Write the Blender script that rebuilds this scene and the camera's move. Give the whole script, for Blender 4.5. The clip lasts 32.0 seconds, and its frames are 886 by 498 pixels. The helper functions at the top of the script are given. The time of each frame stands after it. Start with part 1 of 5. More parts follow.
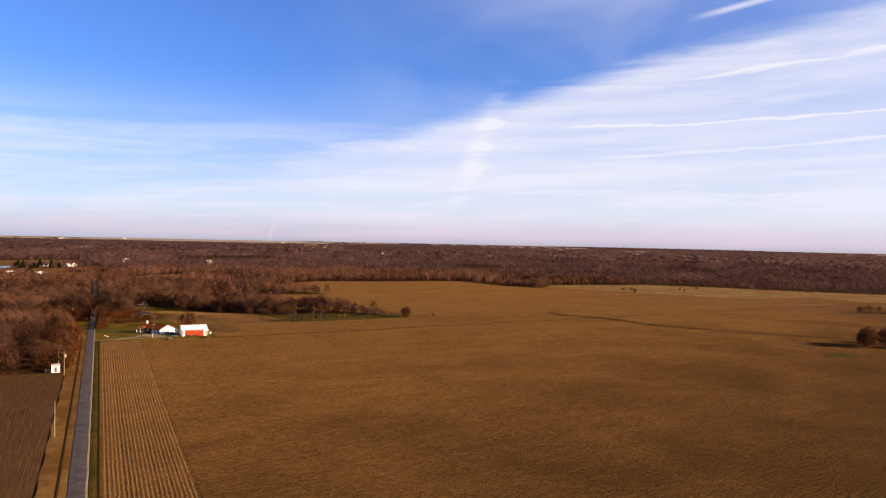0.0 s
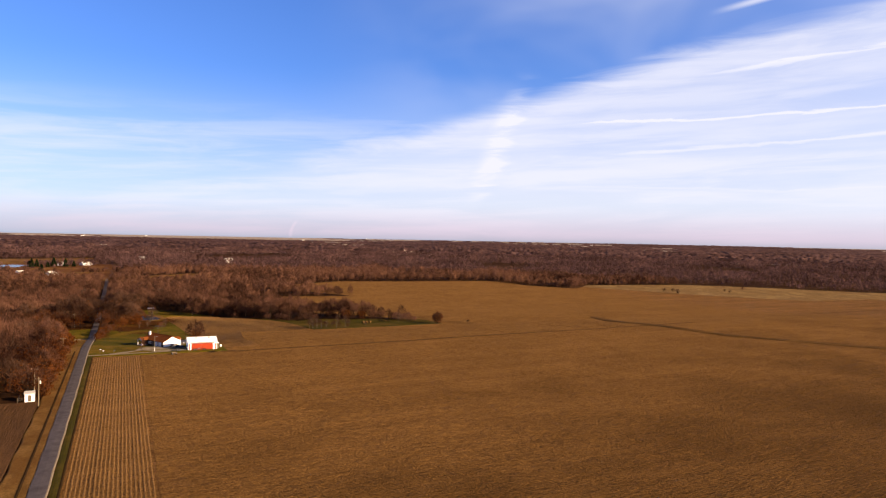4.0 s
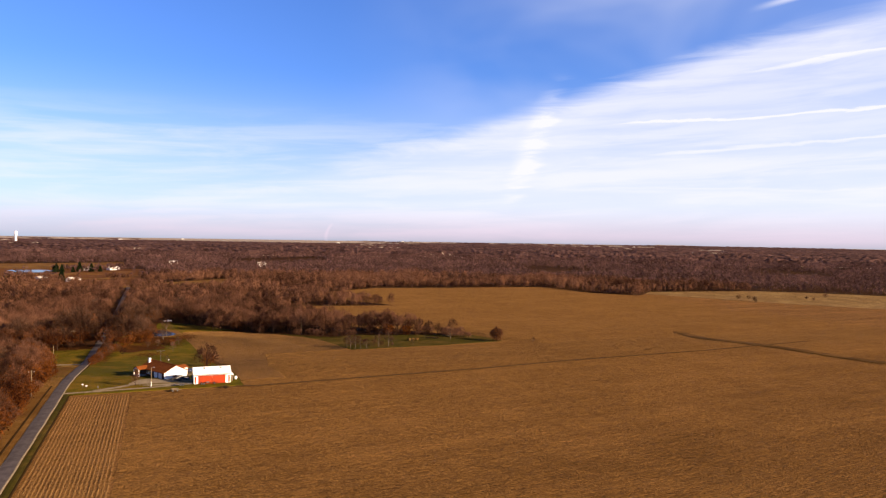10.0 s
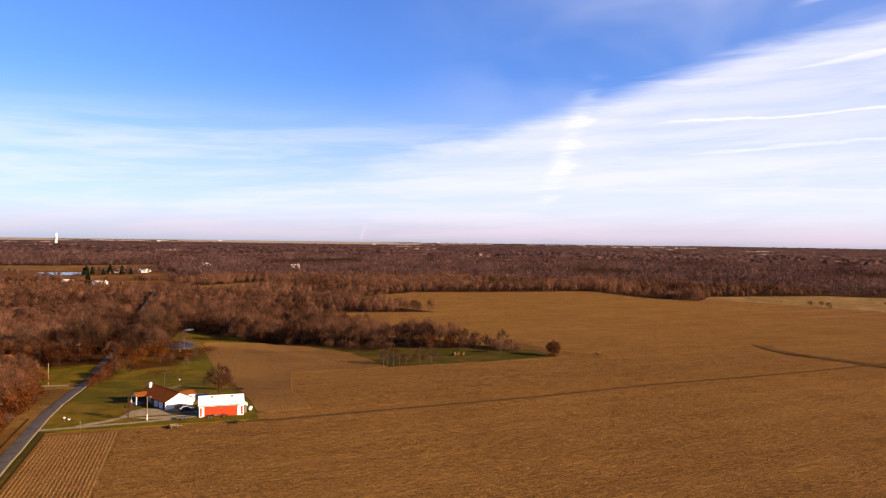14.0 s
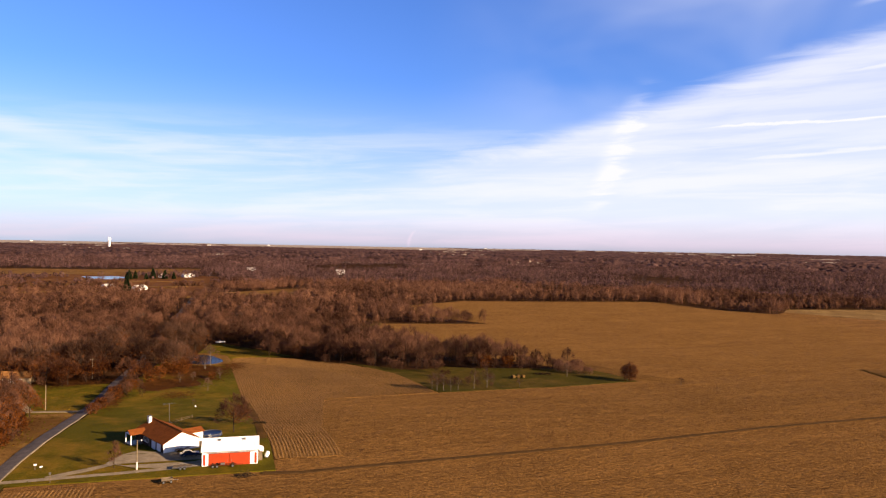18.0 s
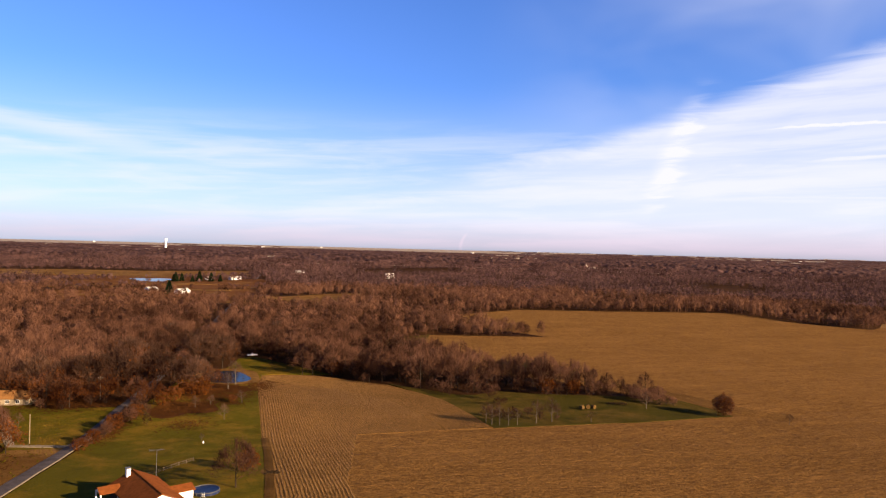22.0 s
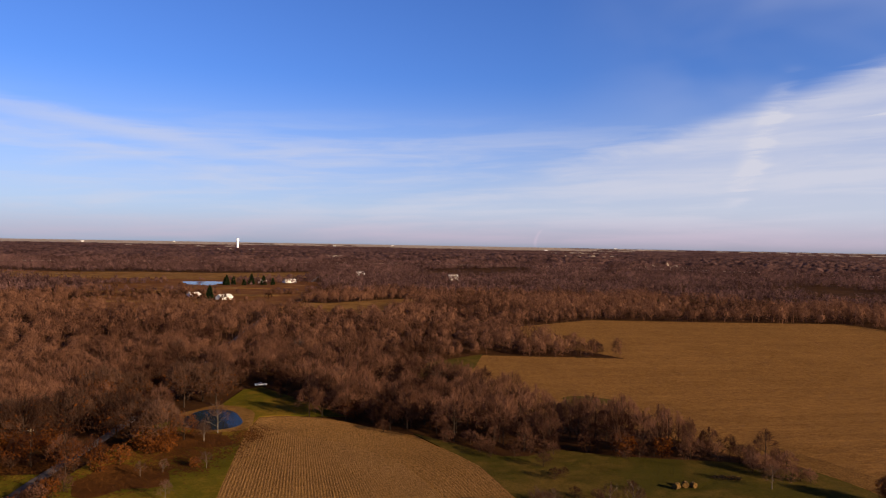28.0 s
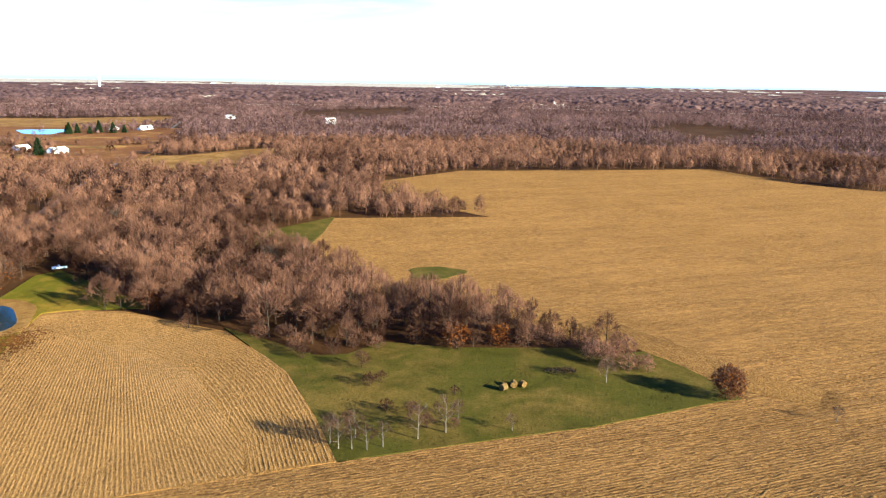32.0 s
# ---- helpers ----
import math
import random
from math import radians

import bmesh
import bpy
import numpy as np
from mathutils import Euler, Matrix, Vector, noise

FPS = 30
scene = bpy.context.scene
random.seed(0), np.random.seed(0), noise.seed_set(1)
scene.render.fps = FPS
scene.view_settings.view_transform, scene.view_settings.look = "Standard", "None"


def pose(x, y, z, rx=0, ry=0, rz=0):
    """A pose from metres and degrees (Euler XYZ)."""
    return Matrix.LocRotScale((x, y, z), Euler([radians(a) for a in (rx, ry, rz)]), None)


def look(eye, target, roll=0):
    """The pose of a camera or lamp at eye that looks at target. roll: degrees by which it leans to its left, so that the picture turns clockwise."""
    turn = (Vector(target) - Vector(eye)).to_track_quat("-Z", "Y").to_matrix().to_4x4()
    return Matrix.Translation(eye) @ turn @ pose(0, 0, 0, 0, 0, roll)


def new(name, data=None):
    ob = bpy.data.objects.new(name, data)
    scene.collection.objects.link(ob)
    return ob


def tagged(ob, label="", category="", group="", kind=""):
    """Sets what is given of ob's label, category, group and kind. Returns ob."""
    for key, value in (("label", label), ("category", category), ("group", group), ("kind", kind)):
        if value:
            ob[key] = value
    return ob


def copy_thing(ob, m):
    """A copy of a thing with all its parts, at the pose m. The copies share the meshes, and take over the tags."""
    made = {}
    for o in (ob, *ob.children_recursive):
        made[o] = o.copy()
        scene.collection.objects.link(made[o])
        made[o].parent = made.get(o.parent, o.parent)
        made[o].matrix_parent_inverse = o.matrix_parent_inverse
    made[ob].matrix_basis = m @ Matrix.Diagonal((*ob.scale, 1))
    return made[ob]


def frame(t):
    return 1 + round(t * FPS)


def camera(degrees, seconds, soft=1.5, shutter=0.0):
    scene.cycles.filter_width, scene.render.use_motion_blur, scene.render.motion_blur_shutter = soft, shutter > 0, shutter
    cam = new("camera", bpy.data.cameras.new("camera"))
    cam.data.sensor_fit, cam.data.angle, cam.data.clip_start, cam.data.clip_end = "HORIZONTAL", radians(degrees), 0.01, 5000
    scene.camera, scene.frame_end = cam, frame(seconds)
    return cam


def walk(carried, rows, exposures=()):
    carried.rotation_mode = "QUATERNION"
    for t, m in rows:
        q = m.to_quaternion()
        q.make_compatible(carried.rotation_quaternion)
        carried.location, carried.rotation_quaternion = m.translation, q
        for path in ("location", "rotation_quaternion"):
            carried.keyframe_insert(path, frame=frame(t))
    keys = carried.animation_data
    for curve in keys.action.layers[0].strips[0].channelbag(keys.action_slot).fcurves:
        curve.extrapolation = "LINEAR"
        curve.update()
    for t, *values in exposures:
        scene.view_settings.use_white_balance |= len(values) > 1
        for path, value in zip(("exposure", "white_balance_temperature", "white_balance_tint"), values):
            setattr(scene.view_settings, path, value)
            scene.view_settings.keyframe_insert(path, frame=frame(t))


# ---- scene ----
# ---- the camera and its way ----
cam = camera(64.4, 32.0, 1.25)
PATH = [
    (0, (-40.395, -398.786, 53.587), (-39.517, -396.989, 53.567), 1.2),
    (1, (-37.117, -385.495, 54.459), (-36.249, -383.693, 54.433), 1.2),
    (2, (-34.168, -372.786, 54.83), (-33.313, -370.979, 54.802), 1.2),
    (3, (-31.285, -360.299, 55.052), (-30.443, -358.485, 55.021), 1.2),
    (6, (-21.997, -322.894, 54.197), (-21.196, -321.061, 54.17), 1.0),
    (7, (-19.269, -310.135, 54.558), (-18.479, -308.297, 54.53), 1.1),
    (8, (-16.346, -297.528, 54.673), (-15.57, -295.685, 54.644), 1.0),
    (9, (-13.62, -285.088, 54.427), (-12.861, -283.238, 54.402), 1.0),
    (10, (-10.809, -272.696, 54.574), (-10.071, -270.838, 54.548), 0.9),
    (11, (-7.855, -260.297, 54.853), (-7.139, -258.43, 54.827), 0.9),
    (12, (-5.064, -247.889, 54.772), (-4.37, -246.014, 54.748), 1.0),
    (13, (-2.218, -235.401, 54.398), (-1.548, -233.517, 54.377), 1.0),
    (14, (0.741, -223.053, 54.342), (1.386, -221.16, 54.318), 0.8),
    (17, (8.7, -187.732, 53.971), (9.252, -185.81, 53.957), 1.1),
    (18, (11.19, -176.422, 53.97), (11.708, -174.491, 53.96), 1.1),
    (19, (13.755, -165.192, 54.313), (14.24, -163.252, 54.301), 1.0),
    (19.5, (14.927, -159.703, 54.344), (15.393, -157.758, 54.335), 1.3),
    (20, (16.1, -154.243, 54.437), (16.549, -152.294, 54.429), 1.3),
    (20.5, (17.3, -148.858, 54.486), (17.729, -146.905, 54.481), 1.4),
    (21, (18.502, -143.343, 54.563), (18.913, -141.386, 54.558), 1.5),
    (21.5, (19.817, -137.57, 54.65), (20.21, -135.61, 54.646), 1.6),
    (22, (21.389, -131.244, 55.02), (21.763, -129.28, 55.015), 1.5),
    (23, (25.531, -117.75, 55.799), (25.868, -115.778, 55.791), 1.4),
    (24, (29.377, -104.399, 56.253), (29.68, -102.422, 56.244), 1.3),
    (25, (32.762, -91.419, 56.56), (33.03, -89.437, 56.551), 1.4),
    (26, (37.124, -79.261, 57.181), (37.362, -77.275, 57.169), 1.1),
    (28.5, (49.747, -52.69, 59.634), (49.901, -50.696, 59.611), 1.1),
    (29, (52.804, -47.706, 60.335), (52.954, -45.714, 60.248), 1.2),
    (29.5, (56.487, -43.095, 61.155), (56.65, -41.108, 61.002), 1.2),
    (30, (60.286, -38.634, 62.213), (60.494, -36.657, 61.993), 1.1),
    (30.5, (64.05, -34.759, 63.319), (64.318, -32.798, 63.034), 0.9),
    (31, (67.709, -31.087, 64.318), (68.037, -29.145, 63.97), 1.0),
    (31.5, (71.534, -27.334, 65.311), (71.922, -25.415, 64.901), 0.9),
    (32, (75.466, -23.79, 66.099), (75.916, -21.898, 65.631), 0.9),
]
EXPOSURES = [(0, 1.42, 6750, 17), (5, 1.50, 6750, 17), (20, 1.58, 6750, 17), (24, 1.50, 6750, 17), (26, 1.38, 6750, 17), (27, 1.20, 6750, 17), (28.5, 0.94, 6450, 18), (29.2, 1.04, 6450, 18), (29.6, 1.55, 6300, 15),
             (30, 1.83, 5850, 14), (30.5, 2.34, 5650, 9), (31, 2.69, 5150, -5), (32, 3.02, 4700, -13)]
walk(cam, [(t, look(eye, target, roll)) for t, eye, target, roll in PATH], EXPOSURES)

# ---- daylight: low winter sun from the south-east, thin high cloud ----
SUN_AZ, SUN_EL = radians(132), radians(18)
sun_data = bpy.data.lights.new("sun", "SUN")
sun_data.energy, sun_data.angle, sun_data.color = 5.0, radians(0.53), (1.0, 0.75, 0.46)
sun = new("sun", sun_data)
to_sun = Vector((math.sin(SUN_AZ) * math.cos(SUN_EL), math.cos(SUN_AZ) * math.cos(SUN_EL), math.sin(SUN_EL)))
sun.matrix_world = look(to_sun * 300, (0, 0, 0))

world = bpy.data.worlds.new("sky")
scene.world = world
world.use_nodes = True
wt = world.node_tree
wt.nodes.clear()


class Graph:
    """Short notation for node trees."""

    def __init__(self, tree):
        self.tree = tree

    def node(self, kind, inputs=None, **settings):
        n = self.tree.nodes.new(kind)
        for key, value in settings.items():
            setattr(n, key, value)
        for key, value in (inputs or {}).items():
            self.put(n.inputs[key], value)
        return n

    def put(self, socket, value):
        if isinstance(value, bpy.types.NodeSocket):
            self.tree.links.new(value, socket)
        else:
            socket.default_value = value

    def math(self, op, a, b=0.0, c=0.0):
        n = self.node("ShaderNodeMath", operation=op)
        for i, v in enumerate((a, b, c)):
            self.put(n.inputs[i], v)
        return n.outputs[0]

    def smooth(self, lo, hi, value):
        n = self.node("ShaderNodeMapRange", interpolation_type="SMOOTHSTEP")
        for key, v in (("Value", value), ("From Min", lo), ("From Max", hi)):
            self.put(n.inputs[key], v)
        return n.outputs[0]

    def mix(self, f, a, b, blend="MIX"):
        n = self.node("ShaderNodeMix", data_type="RGBA", blend_type=blend)
        self.put(n.inputs[0], f)
        for i, v in ((6, a), (7, b)):
            self.put(n.inputs[i], v if isinstance(v, bpy.types.NodeSocket) else (*v[:3], 1))
        return n.outputs[2]

    def noise(self, vector, scale, detail=4, rough=0.55, warp=0.0):
        n = self.node("ShaderNodeTexNoise")
        n.inputs["Scale"].default_value, n.inputs["Detail"].default_value = scale, detail
        n.inputs["Roughness"].default_value, n.inputs["Distortion"].default_value = rough, warp
        self.put(n.inputs["Vector"], vector)
        return n.outputs[0]

    def xyz(self, x, y, z):
        n = self.node("ShaderNodeCombineXYZ")
        for i, v in enumerate((x, y, z)):
            self.put(n.inputs[i], v)
        return n.outputs[0]


def sky_world():
    """A clear sky with cirrus, laid out by azimuth (from north, to the east) and elevation in degrees."""
    g = Graph(wt)
    sky = g.node("ShaderNodeTexSky", sky_type="NISHITA", sun_disc=False, sun_elevation=SUN_EL, sun_rotation=SUN_AZ,
                 altitude=200.0, air_density=1.0, dust_density=0.6, ozone_density=4.0).outputs[0]
    sep = g.node("ShaderNodeSeparateXYZ", {0: g.node("ShaderNodeTexCoord").outputs["Generated"]})
    x, y, z = sep.outputs
    az = g.math("MULTIPLY", g.math("ARCTAN2", x, y), 57.2958)
    el = g.math("MULTIPLY", g.math("ARCSINE", z), 57.2958)
    # streaks drawn out along the wind, rising a little towards the east
    across = g.math("SUBTRACT", el, g.math("MULTIPLY", az, 0.035))
    streak = g.noise(g.xyz(g.math("MULTIPLY", az, 0.045), g.math("MULTIPLY", across, 0.62), 3.1), 1.0, 4, 0.55, 0.35)
    wisps = g.noise(g.xyz(g.math("MULTIPLY", az, 0.11), g.math("MULTIPLY", across, 0.9), 9.0), 1.0, 6, 0.6, 0.7)
    broad = g.noise(g.xyz(g.math("MULTIPLY", az, 0.06), g.math("MULTIPLY", el, 0.12), 1.7), 1.0, 3, 0.5, 0.4)
    texture = g.math("ADD", g.math("MULTIPLY", streak, 0.6), g.math("MULTIPLY", wisps, 0.4))
    body = g.smooth(0.34, 0.62, texture)
    # the large veil lies under a line that climbs eastwards, flatter farther on
    off = g.math("SUBTRACT", az, 30.0)
    line = g.math("ADD", g.math("MINIMUM", g.math("MULTIPLY", off, 0.28), g.math("MULTIPLY_ADD", off, 0.13, 2.1)), 11.0)
    edge = g.math("SUBTRACT", el, g.math("ADD", line, g.math("MULTIPLY", g.math("SUBTRACT", wisps, 0.5), 1.8)))
    under = g.math("MULTIPLY", g.smooth(0.7, -1.3, edge), g.math("MULTIPLY_ADD", g.smooth(-6.0, -1.5, edge), 0.14, 0.86))
    east = g.math("MULTIPLY_ADD", g.smooth(-2.0, 32.0, az), 0.60, 0.22)
    veil = g.math("MULTIPLY", g.math("MULTIPLY", under, east), g.math("MULTIPLY_ADD", body, 0.36, 0.64))
    # long bright bands inside the veil, and a lone trail above it
    for height_at, slope, wide, start, weight in ((9.3, 0.02, 0.32, 33.0, 0.9), (6.9, 0.06, 0.42, 36.0, 0.8), (12.4, 0.075, 0.5, 42.0, 0.8), (4.3, -0.02, 0.5, 30.0, 0.6)):
        d = g.math("SUBTRACT", g.math("SUBTRACT", el, g.math("MULTIPLY_ADD", g.math("SUBTRACT", az, 40.0), slope, height_at)), g.math("MULTIPLY", g.math("SUBTRACT", wisps, 0.5), 1.3))
        band = g.math("MULTIPLY", g.smooth(wide, 0.0, g.math("ABSOLUTE", d)), g.smooth(start - 5, start + 6, az))
        veil = g.math("MAXIMUM", veil, g.math("MULTIPLY", band, g.math("MULTIPLY_ADD", body, 0.25, weight)))
    d = g.math("SUBTRACT", el, g.math("MULTIPLY_ADD", g.math("SUBTRACT", az, 48.5), 0.17, 17.6))
    lone = g.math("MULTIPLY", g.smooth(0.35, 0.0, g.math("ABSOLUTE", d)), g.math("MULTIPLY", g.smooth(44.5, 48.0, az), g.smooth(54.0, 51.0, az)))
    veil = g.math("MAXIMUM", veil, g.math("MULTIPLY", lone, 0.65))
    # two thin strands low in the west
    for height_at, wide, weight in ((8.5, 0.95, 0.36), (6.9, 0.55, 0.2)):
        d = g.math("SUBTRACT", g.math("SUBTRACT", el, g.math("MULTIPLY_ADD", g.math("ADD", az, 24.0), -0.135, height_at)), g.math("MULTIPLY", g.math("SUBTRACT", wisps, 0.5), 1.2))
        bank = g.math("MULTIPLY", g.smooth(wide, 0.0, g.math("ABSOLUTE", d)), g.math("MULTIPLY", g.smooth(-4.0, -16.0, az), weight))
        veil = g.math("MAXIMUM", veil, bank)
    thin = g.math("MULTIPLY", g.math("MULTIPLY", g.smooth(0.40, 0.66, texture), g.smooth(11.0, 6.0, el)), 0.55)
    haze = g.math("MULTIPLY", g.math("MULTIPLY", g.smooth(12.0, 34.0, az), g.smooth(0.2, 0.8, broad)), 0.36)
    thin = g.math("MAXIMUM", thin, haze)
    # an old trail that has spread into an upright plume
    lean = g.math("MULTIPLY_ADD", el, 0.37, g.math("MULTIPLY_ADD", g.math("SUBTRACT", wisps, 0.5), 3.0, 25.9))
    trail = g.smooth(1.5, 0.0, g.math("ABSOLUTE", g.math("SUBTRACT", az, lean)))
    trail = g.math("MULTIPLY", trail, g.math("MULTIPLY", g.smooth(1.5, 6.0, el), g.smooth(14.0, 10.0, el)))
    trail = g.math("MULTIPLY", trail, g.math("MULTIPLY_ADD", g.smooth(0.4, 0.6, wisps), 0.8, 0.2))
    smoke = g.smooth(0.22, 0.0, g.math("ABSOLUTE", g.math("SUBTRACT", az, g.math("MULTIPLY_ADD", g.math("MULTIPLY", el, el), 0.35, 12.2))))
    smoke = g.math("MULTIPLY", g.math("MULTIPLY", smoke, g.smooth(1.35, 0.8, el)), 0.7)
    trail = g.math("MAXIMUM", trail, smoke)
    low = g.math("MULTIPLY", g.smooth(13.5, 1.0, el), 0.52)
    gaps = g.math("MULTIPLY", g.math("SUBTRACT", 1.0, veil), g.math("MULTIPLY", g.math("SUBTRACT", 1.0, thin), g.math("SUBTRACT", 1.0, low)))
    cloud = g.math("SUBTRACT", 1.0, gaps)
    cloud = g.math("MINIMUM", g.math("ADD", cloud, g.math("MULTIPLY", trail, 0.3)), 1.0)
    cloud = g.math("MULTIPLY", cloud, g.smooth(-1.0, 0.5, el))
    cloud = g.math("MULTIPLY", cloud, g.smooth(40.0, 20.0, el))
    blue = g.mix(1.0, sky, (0.66, 0.96, 1.54), "MULTIPLY")
    deep = g.smooth(18.0, 55.0, el)
    blue = g.mix(deep, blue, g.mix(1.0, sky, (0.17, 0.19, 0.25), "MULTIPLY"))
    white = g.mix(g.smooth(3.0, 0.0, el), (6.3, 6.7, 7.5), (5.6, 4.9, 5.8))
    mixed = g.mix(cloud, blue, white)
    back = g.node("ShaderNodeBackground", {"Color": mixed, "Strength": 0.05})
    out = g.node("ShaderNodeOutputWorld")
    wt.links.new(back.outputs[0], out.inputs[0])


sky_world()

# ---- materials ----


def material(name, build, rough=1.0, spec=0.02, metal=0.0):
    m = bpy.data.materials.new(name)
    m.use_nodes = True
    g = Graph(m.node_tree)
    b = m.node_tree.nodes["Principled BSDF"]
    b.inputs["Roughness"].default_value, b.inputs["Metallic"].default_value = rough, metal
    b.inputs["Specular IOR Level"].default_value = spec
    pos = g.node("ShaderNodeNewGeometry").outputs["Position"]
    result = build(g, pos)
    color, height, strength, distance = result if isinstance(result, tuple) else (result, None, 0, 0)
    g.put(b.inputs["Base Color"], color)
    if height is not None:
        bump = g.node("ShaderNodeBump", {"Height": height, "Strength": strength, "Distance": distance})
        m.node_tree.links.new(bump.outputs[0], b.inputs["Normal"])
    return m


def stretched(g, pos, sx, sy, sz=1.0):
    return g.node("ShaderNodeVectorMath", {0: pos, 1: (sx, sy, sz)}, operation="MULTIPLY").outputs[0]


def straw(dark, light, sx, sy, rows=None, darker_se=0.0):
    """Straw on soil, darker towards the south-east by the last argument. rows: how far the drilled rows climb north for
    each metre east.
    """
    def build(g, pos):
        fine = g.noise(stretched(g, pos, sx, sy), 1.0, 5, 0.75)
        blotch = g.noise(pos, 0.02, 4, 0.6, 0.5)
        drift = g.noise(stretched(g, pos, sx * 0.06, sy * 0.06), 1.0, 4, 0.6)
        speck = g.noise(pos, 1.7, 3, 0.7)
        f = g.math("ADD", g.math("MULTIPLY", fine, 0.6), g.math("MULTIPLY", speck, 0.4))
        if rows is not None:
            across = g.node("ShaderNodeVectorMath", {0: pos, 1: (-rows, 1.0, 0.0)}, operation="DOT_PRODUCT").outputs["Value"]
            along = g.node("ShaderNodeSeparateXYZ", {0: pos}).outputs[0]
            wave = g.math("SINE", g.math("MULTIPLY_ADD", across, 2 * math.pi / 0.9, math.pi / 2))
            f = g.math("ADD", f, g.math("MULTIPLY", wave, 0.03))
            swath = g.noise(g.xyz(g.math("MULTIPLY", along, 0.004), g.math("MULTIPLY", across, 0.13), 0.0), 1.0, 5, 0.75)
            f = g.math("ADD", f, g.math("MULTIPLY", g.math("SUBTRACT", swath, 0.5), 0.34))
        c = g.mix(g.smooth(0.36, 0.64, f), dark, light)
        c = g.mix(g.math("MULTIPLY", g.smooth(0.4, 0.7, blotch), 0.16), c, [v * 0.6 for v in dark])
        c = g.mix(g.math("MULTIPLY", g.smooth(0.45, 0.75, drift), 0.35), c, [min(1, v * 1.12) for v in light])
        if darker_se:
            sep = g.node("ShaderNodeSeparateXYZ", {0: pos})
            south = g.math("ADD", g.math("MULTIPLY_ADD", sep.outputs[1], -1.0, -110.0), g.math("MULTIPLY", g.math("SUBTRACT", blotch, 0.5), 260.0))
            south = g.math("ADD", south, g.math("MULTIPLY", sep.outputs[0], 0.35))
            c = g.mix(g.math("MULTIPLY", g.smooth(-20.0, 260.0, south), darker_se), c, [v * 0.55 for v in dark])
        return c, f, 1.0, 0.7
    return build


def grass(green, tan, amount):
    def build(g, pos):
        big = g.noise(pos, 0.035, 5, 0.6, 0.6)
        mid = g.noise(pos, 0.25, 4, 0.6)
        fine = g.noise(pos, 2.2, 4, 0.7)
        f = g.math("ADD", g.math("MULTIPLY", big, 0.7), g.math("MULTIPLY", mid, 0.3))
        patch = g.noise(pos, 0.09, 5, 0.65, 0.8)
        c = g.mix(g.smooth(amount, amount + 0.2, f), green, tan)
        c = g.mix(g.math("MULTIPLY", g.smooth(0.45, 0.7, patch), 0.55), c, [v * 0.5 for v in green])
        c = g.mix(g.math("MULTIPLY", g.smooth(0.35, 0.7, fine), 0.6), c, [v * 0.5 for v in green])
        return c, fine, 0.7, 0.15
    return build


def plain(color, vary=0.25, scale=1.5, bump=0.2, dist=0.02):
    def build(g, pos):
        n = g.noise(pos, scale, 5, 0.6)
        n2 = g.noise(pos, scale * 9, 3, 0.6)
        f = g.math("ADD", g.math("MULTIPLY", n, 0.6), g.math("MULTIPLY", n2, 0.4))
        return g.mix(g.smooth(0.3, 0.7, f), [c * (1 - vary) for c in color], [min(1, c * (1 + vary * 0.5)) for c in color]), n2, bump, dist
    return build


def twig(name, color, pale, through_light=0.22):
    """Fine twigs or dead leaves: each stand and each tree a little different, and part of the light passes through."""
    def build(g, pos):
        rnd = g.node("ShaderNodeObjectInfo").outputs["Random"]
        isl = g.node("ShaderNodeNewGeometry").outputs["Random Per Island"]
        one = g.noise(pos, 0.11, 2, 0.5)
        stand = g.noise(pos, 0.012, 4, 0.6)
        f = g.math("ADD", g.math("MULTIPLY", rnd, 0.2), g.math("ADD", g.math("MULTIPLY", isl, 0.05), g.math("MULTIPLY", one, 0.90)))
        f = g.math("ADD", f, g.math("MULTIPLY", g.math("SUBTRACT", stand, 0.5), 1.1))
        return g.mix(g.smooth(0.3, 0.95, f), color, pale)
    m = material(name, build)
    g = Graph(m.node_tree)
    body = m.node_tree.nodes["Principled BSDF"]
    tint = body.inputs["Base Color"].links[0].from_socket
    glow = g.node("ShaderNodeBsdfTranslucent", {"Color": tint})
    both = g.node("ShaderNodeMixShader", {0: through_light, 1: body.outputs[0], 2: glow.outputs[0]})
    m.node_tree.links.new(both.outputs[0], m.node_tree.nodes["Material Output"].inputs["Surface"])
    return m


ROW_SLOPE = 0.09   # the large field's rows run a little north of east
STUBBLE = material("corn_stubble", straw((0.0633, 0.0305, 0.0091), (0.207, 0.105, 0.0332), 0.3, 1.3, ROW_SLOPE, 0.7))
STUBBLE_NS = material("corn_stubble_soil", straw((0.0831, 0.0409, 0.0114), (0.217, 0.113, 0.0325), 1.6, 0.25))
STALK = material("corn_stalks", straw((0.118, 0.0613, 0.0198), (0.246, 0.136, 0.0482), 1.0, 1.0))
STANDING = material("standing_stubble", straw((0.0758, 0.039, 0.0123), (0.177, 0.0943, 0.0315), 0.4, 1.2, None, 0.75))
LAWN = material("lawn_grass", grass((0.0774, 0.0651, 0.00529), (0.175, 0.101, 0.0132), 0.44))
LITTER = material("rusty_litter", grass((0.0645, 0.0248, 0.00645), (0.114, 0.0456, 0.0109), 0.45))
MEADOW = material("meadow_grass", grass((0.0465, 0.0394, 0.00612), (0.0986, 0.062, 0.0141), 0.43))
WEEDS = material("weedy_strip", grass((0.0804, 0.0416, 0.0107), (0.149, 0.0774, 0.0215), 0.45))
# pale far fields, with the haze over them put into the colour
HAZED_LAND = material("pale_hazed_land", grass((0.272, 0.216, 0.176), (0.416, 0.352, 0.304), 0.4))
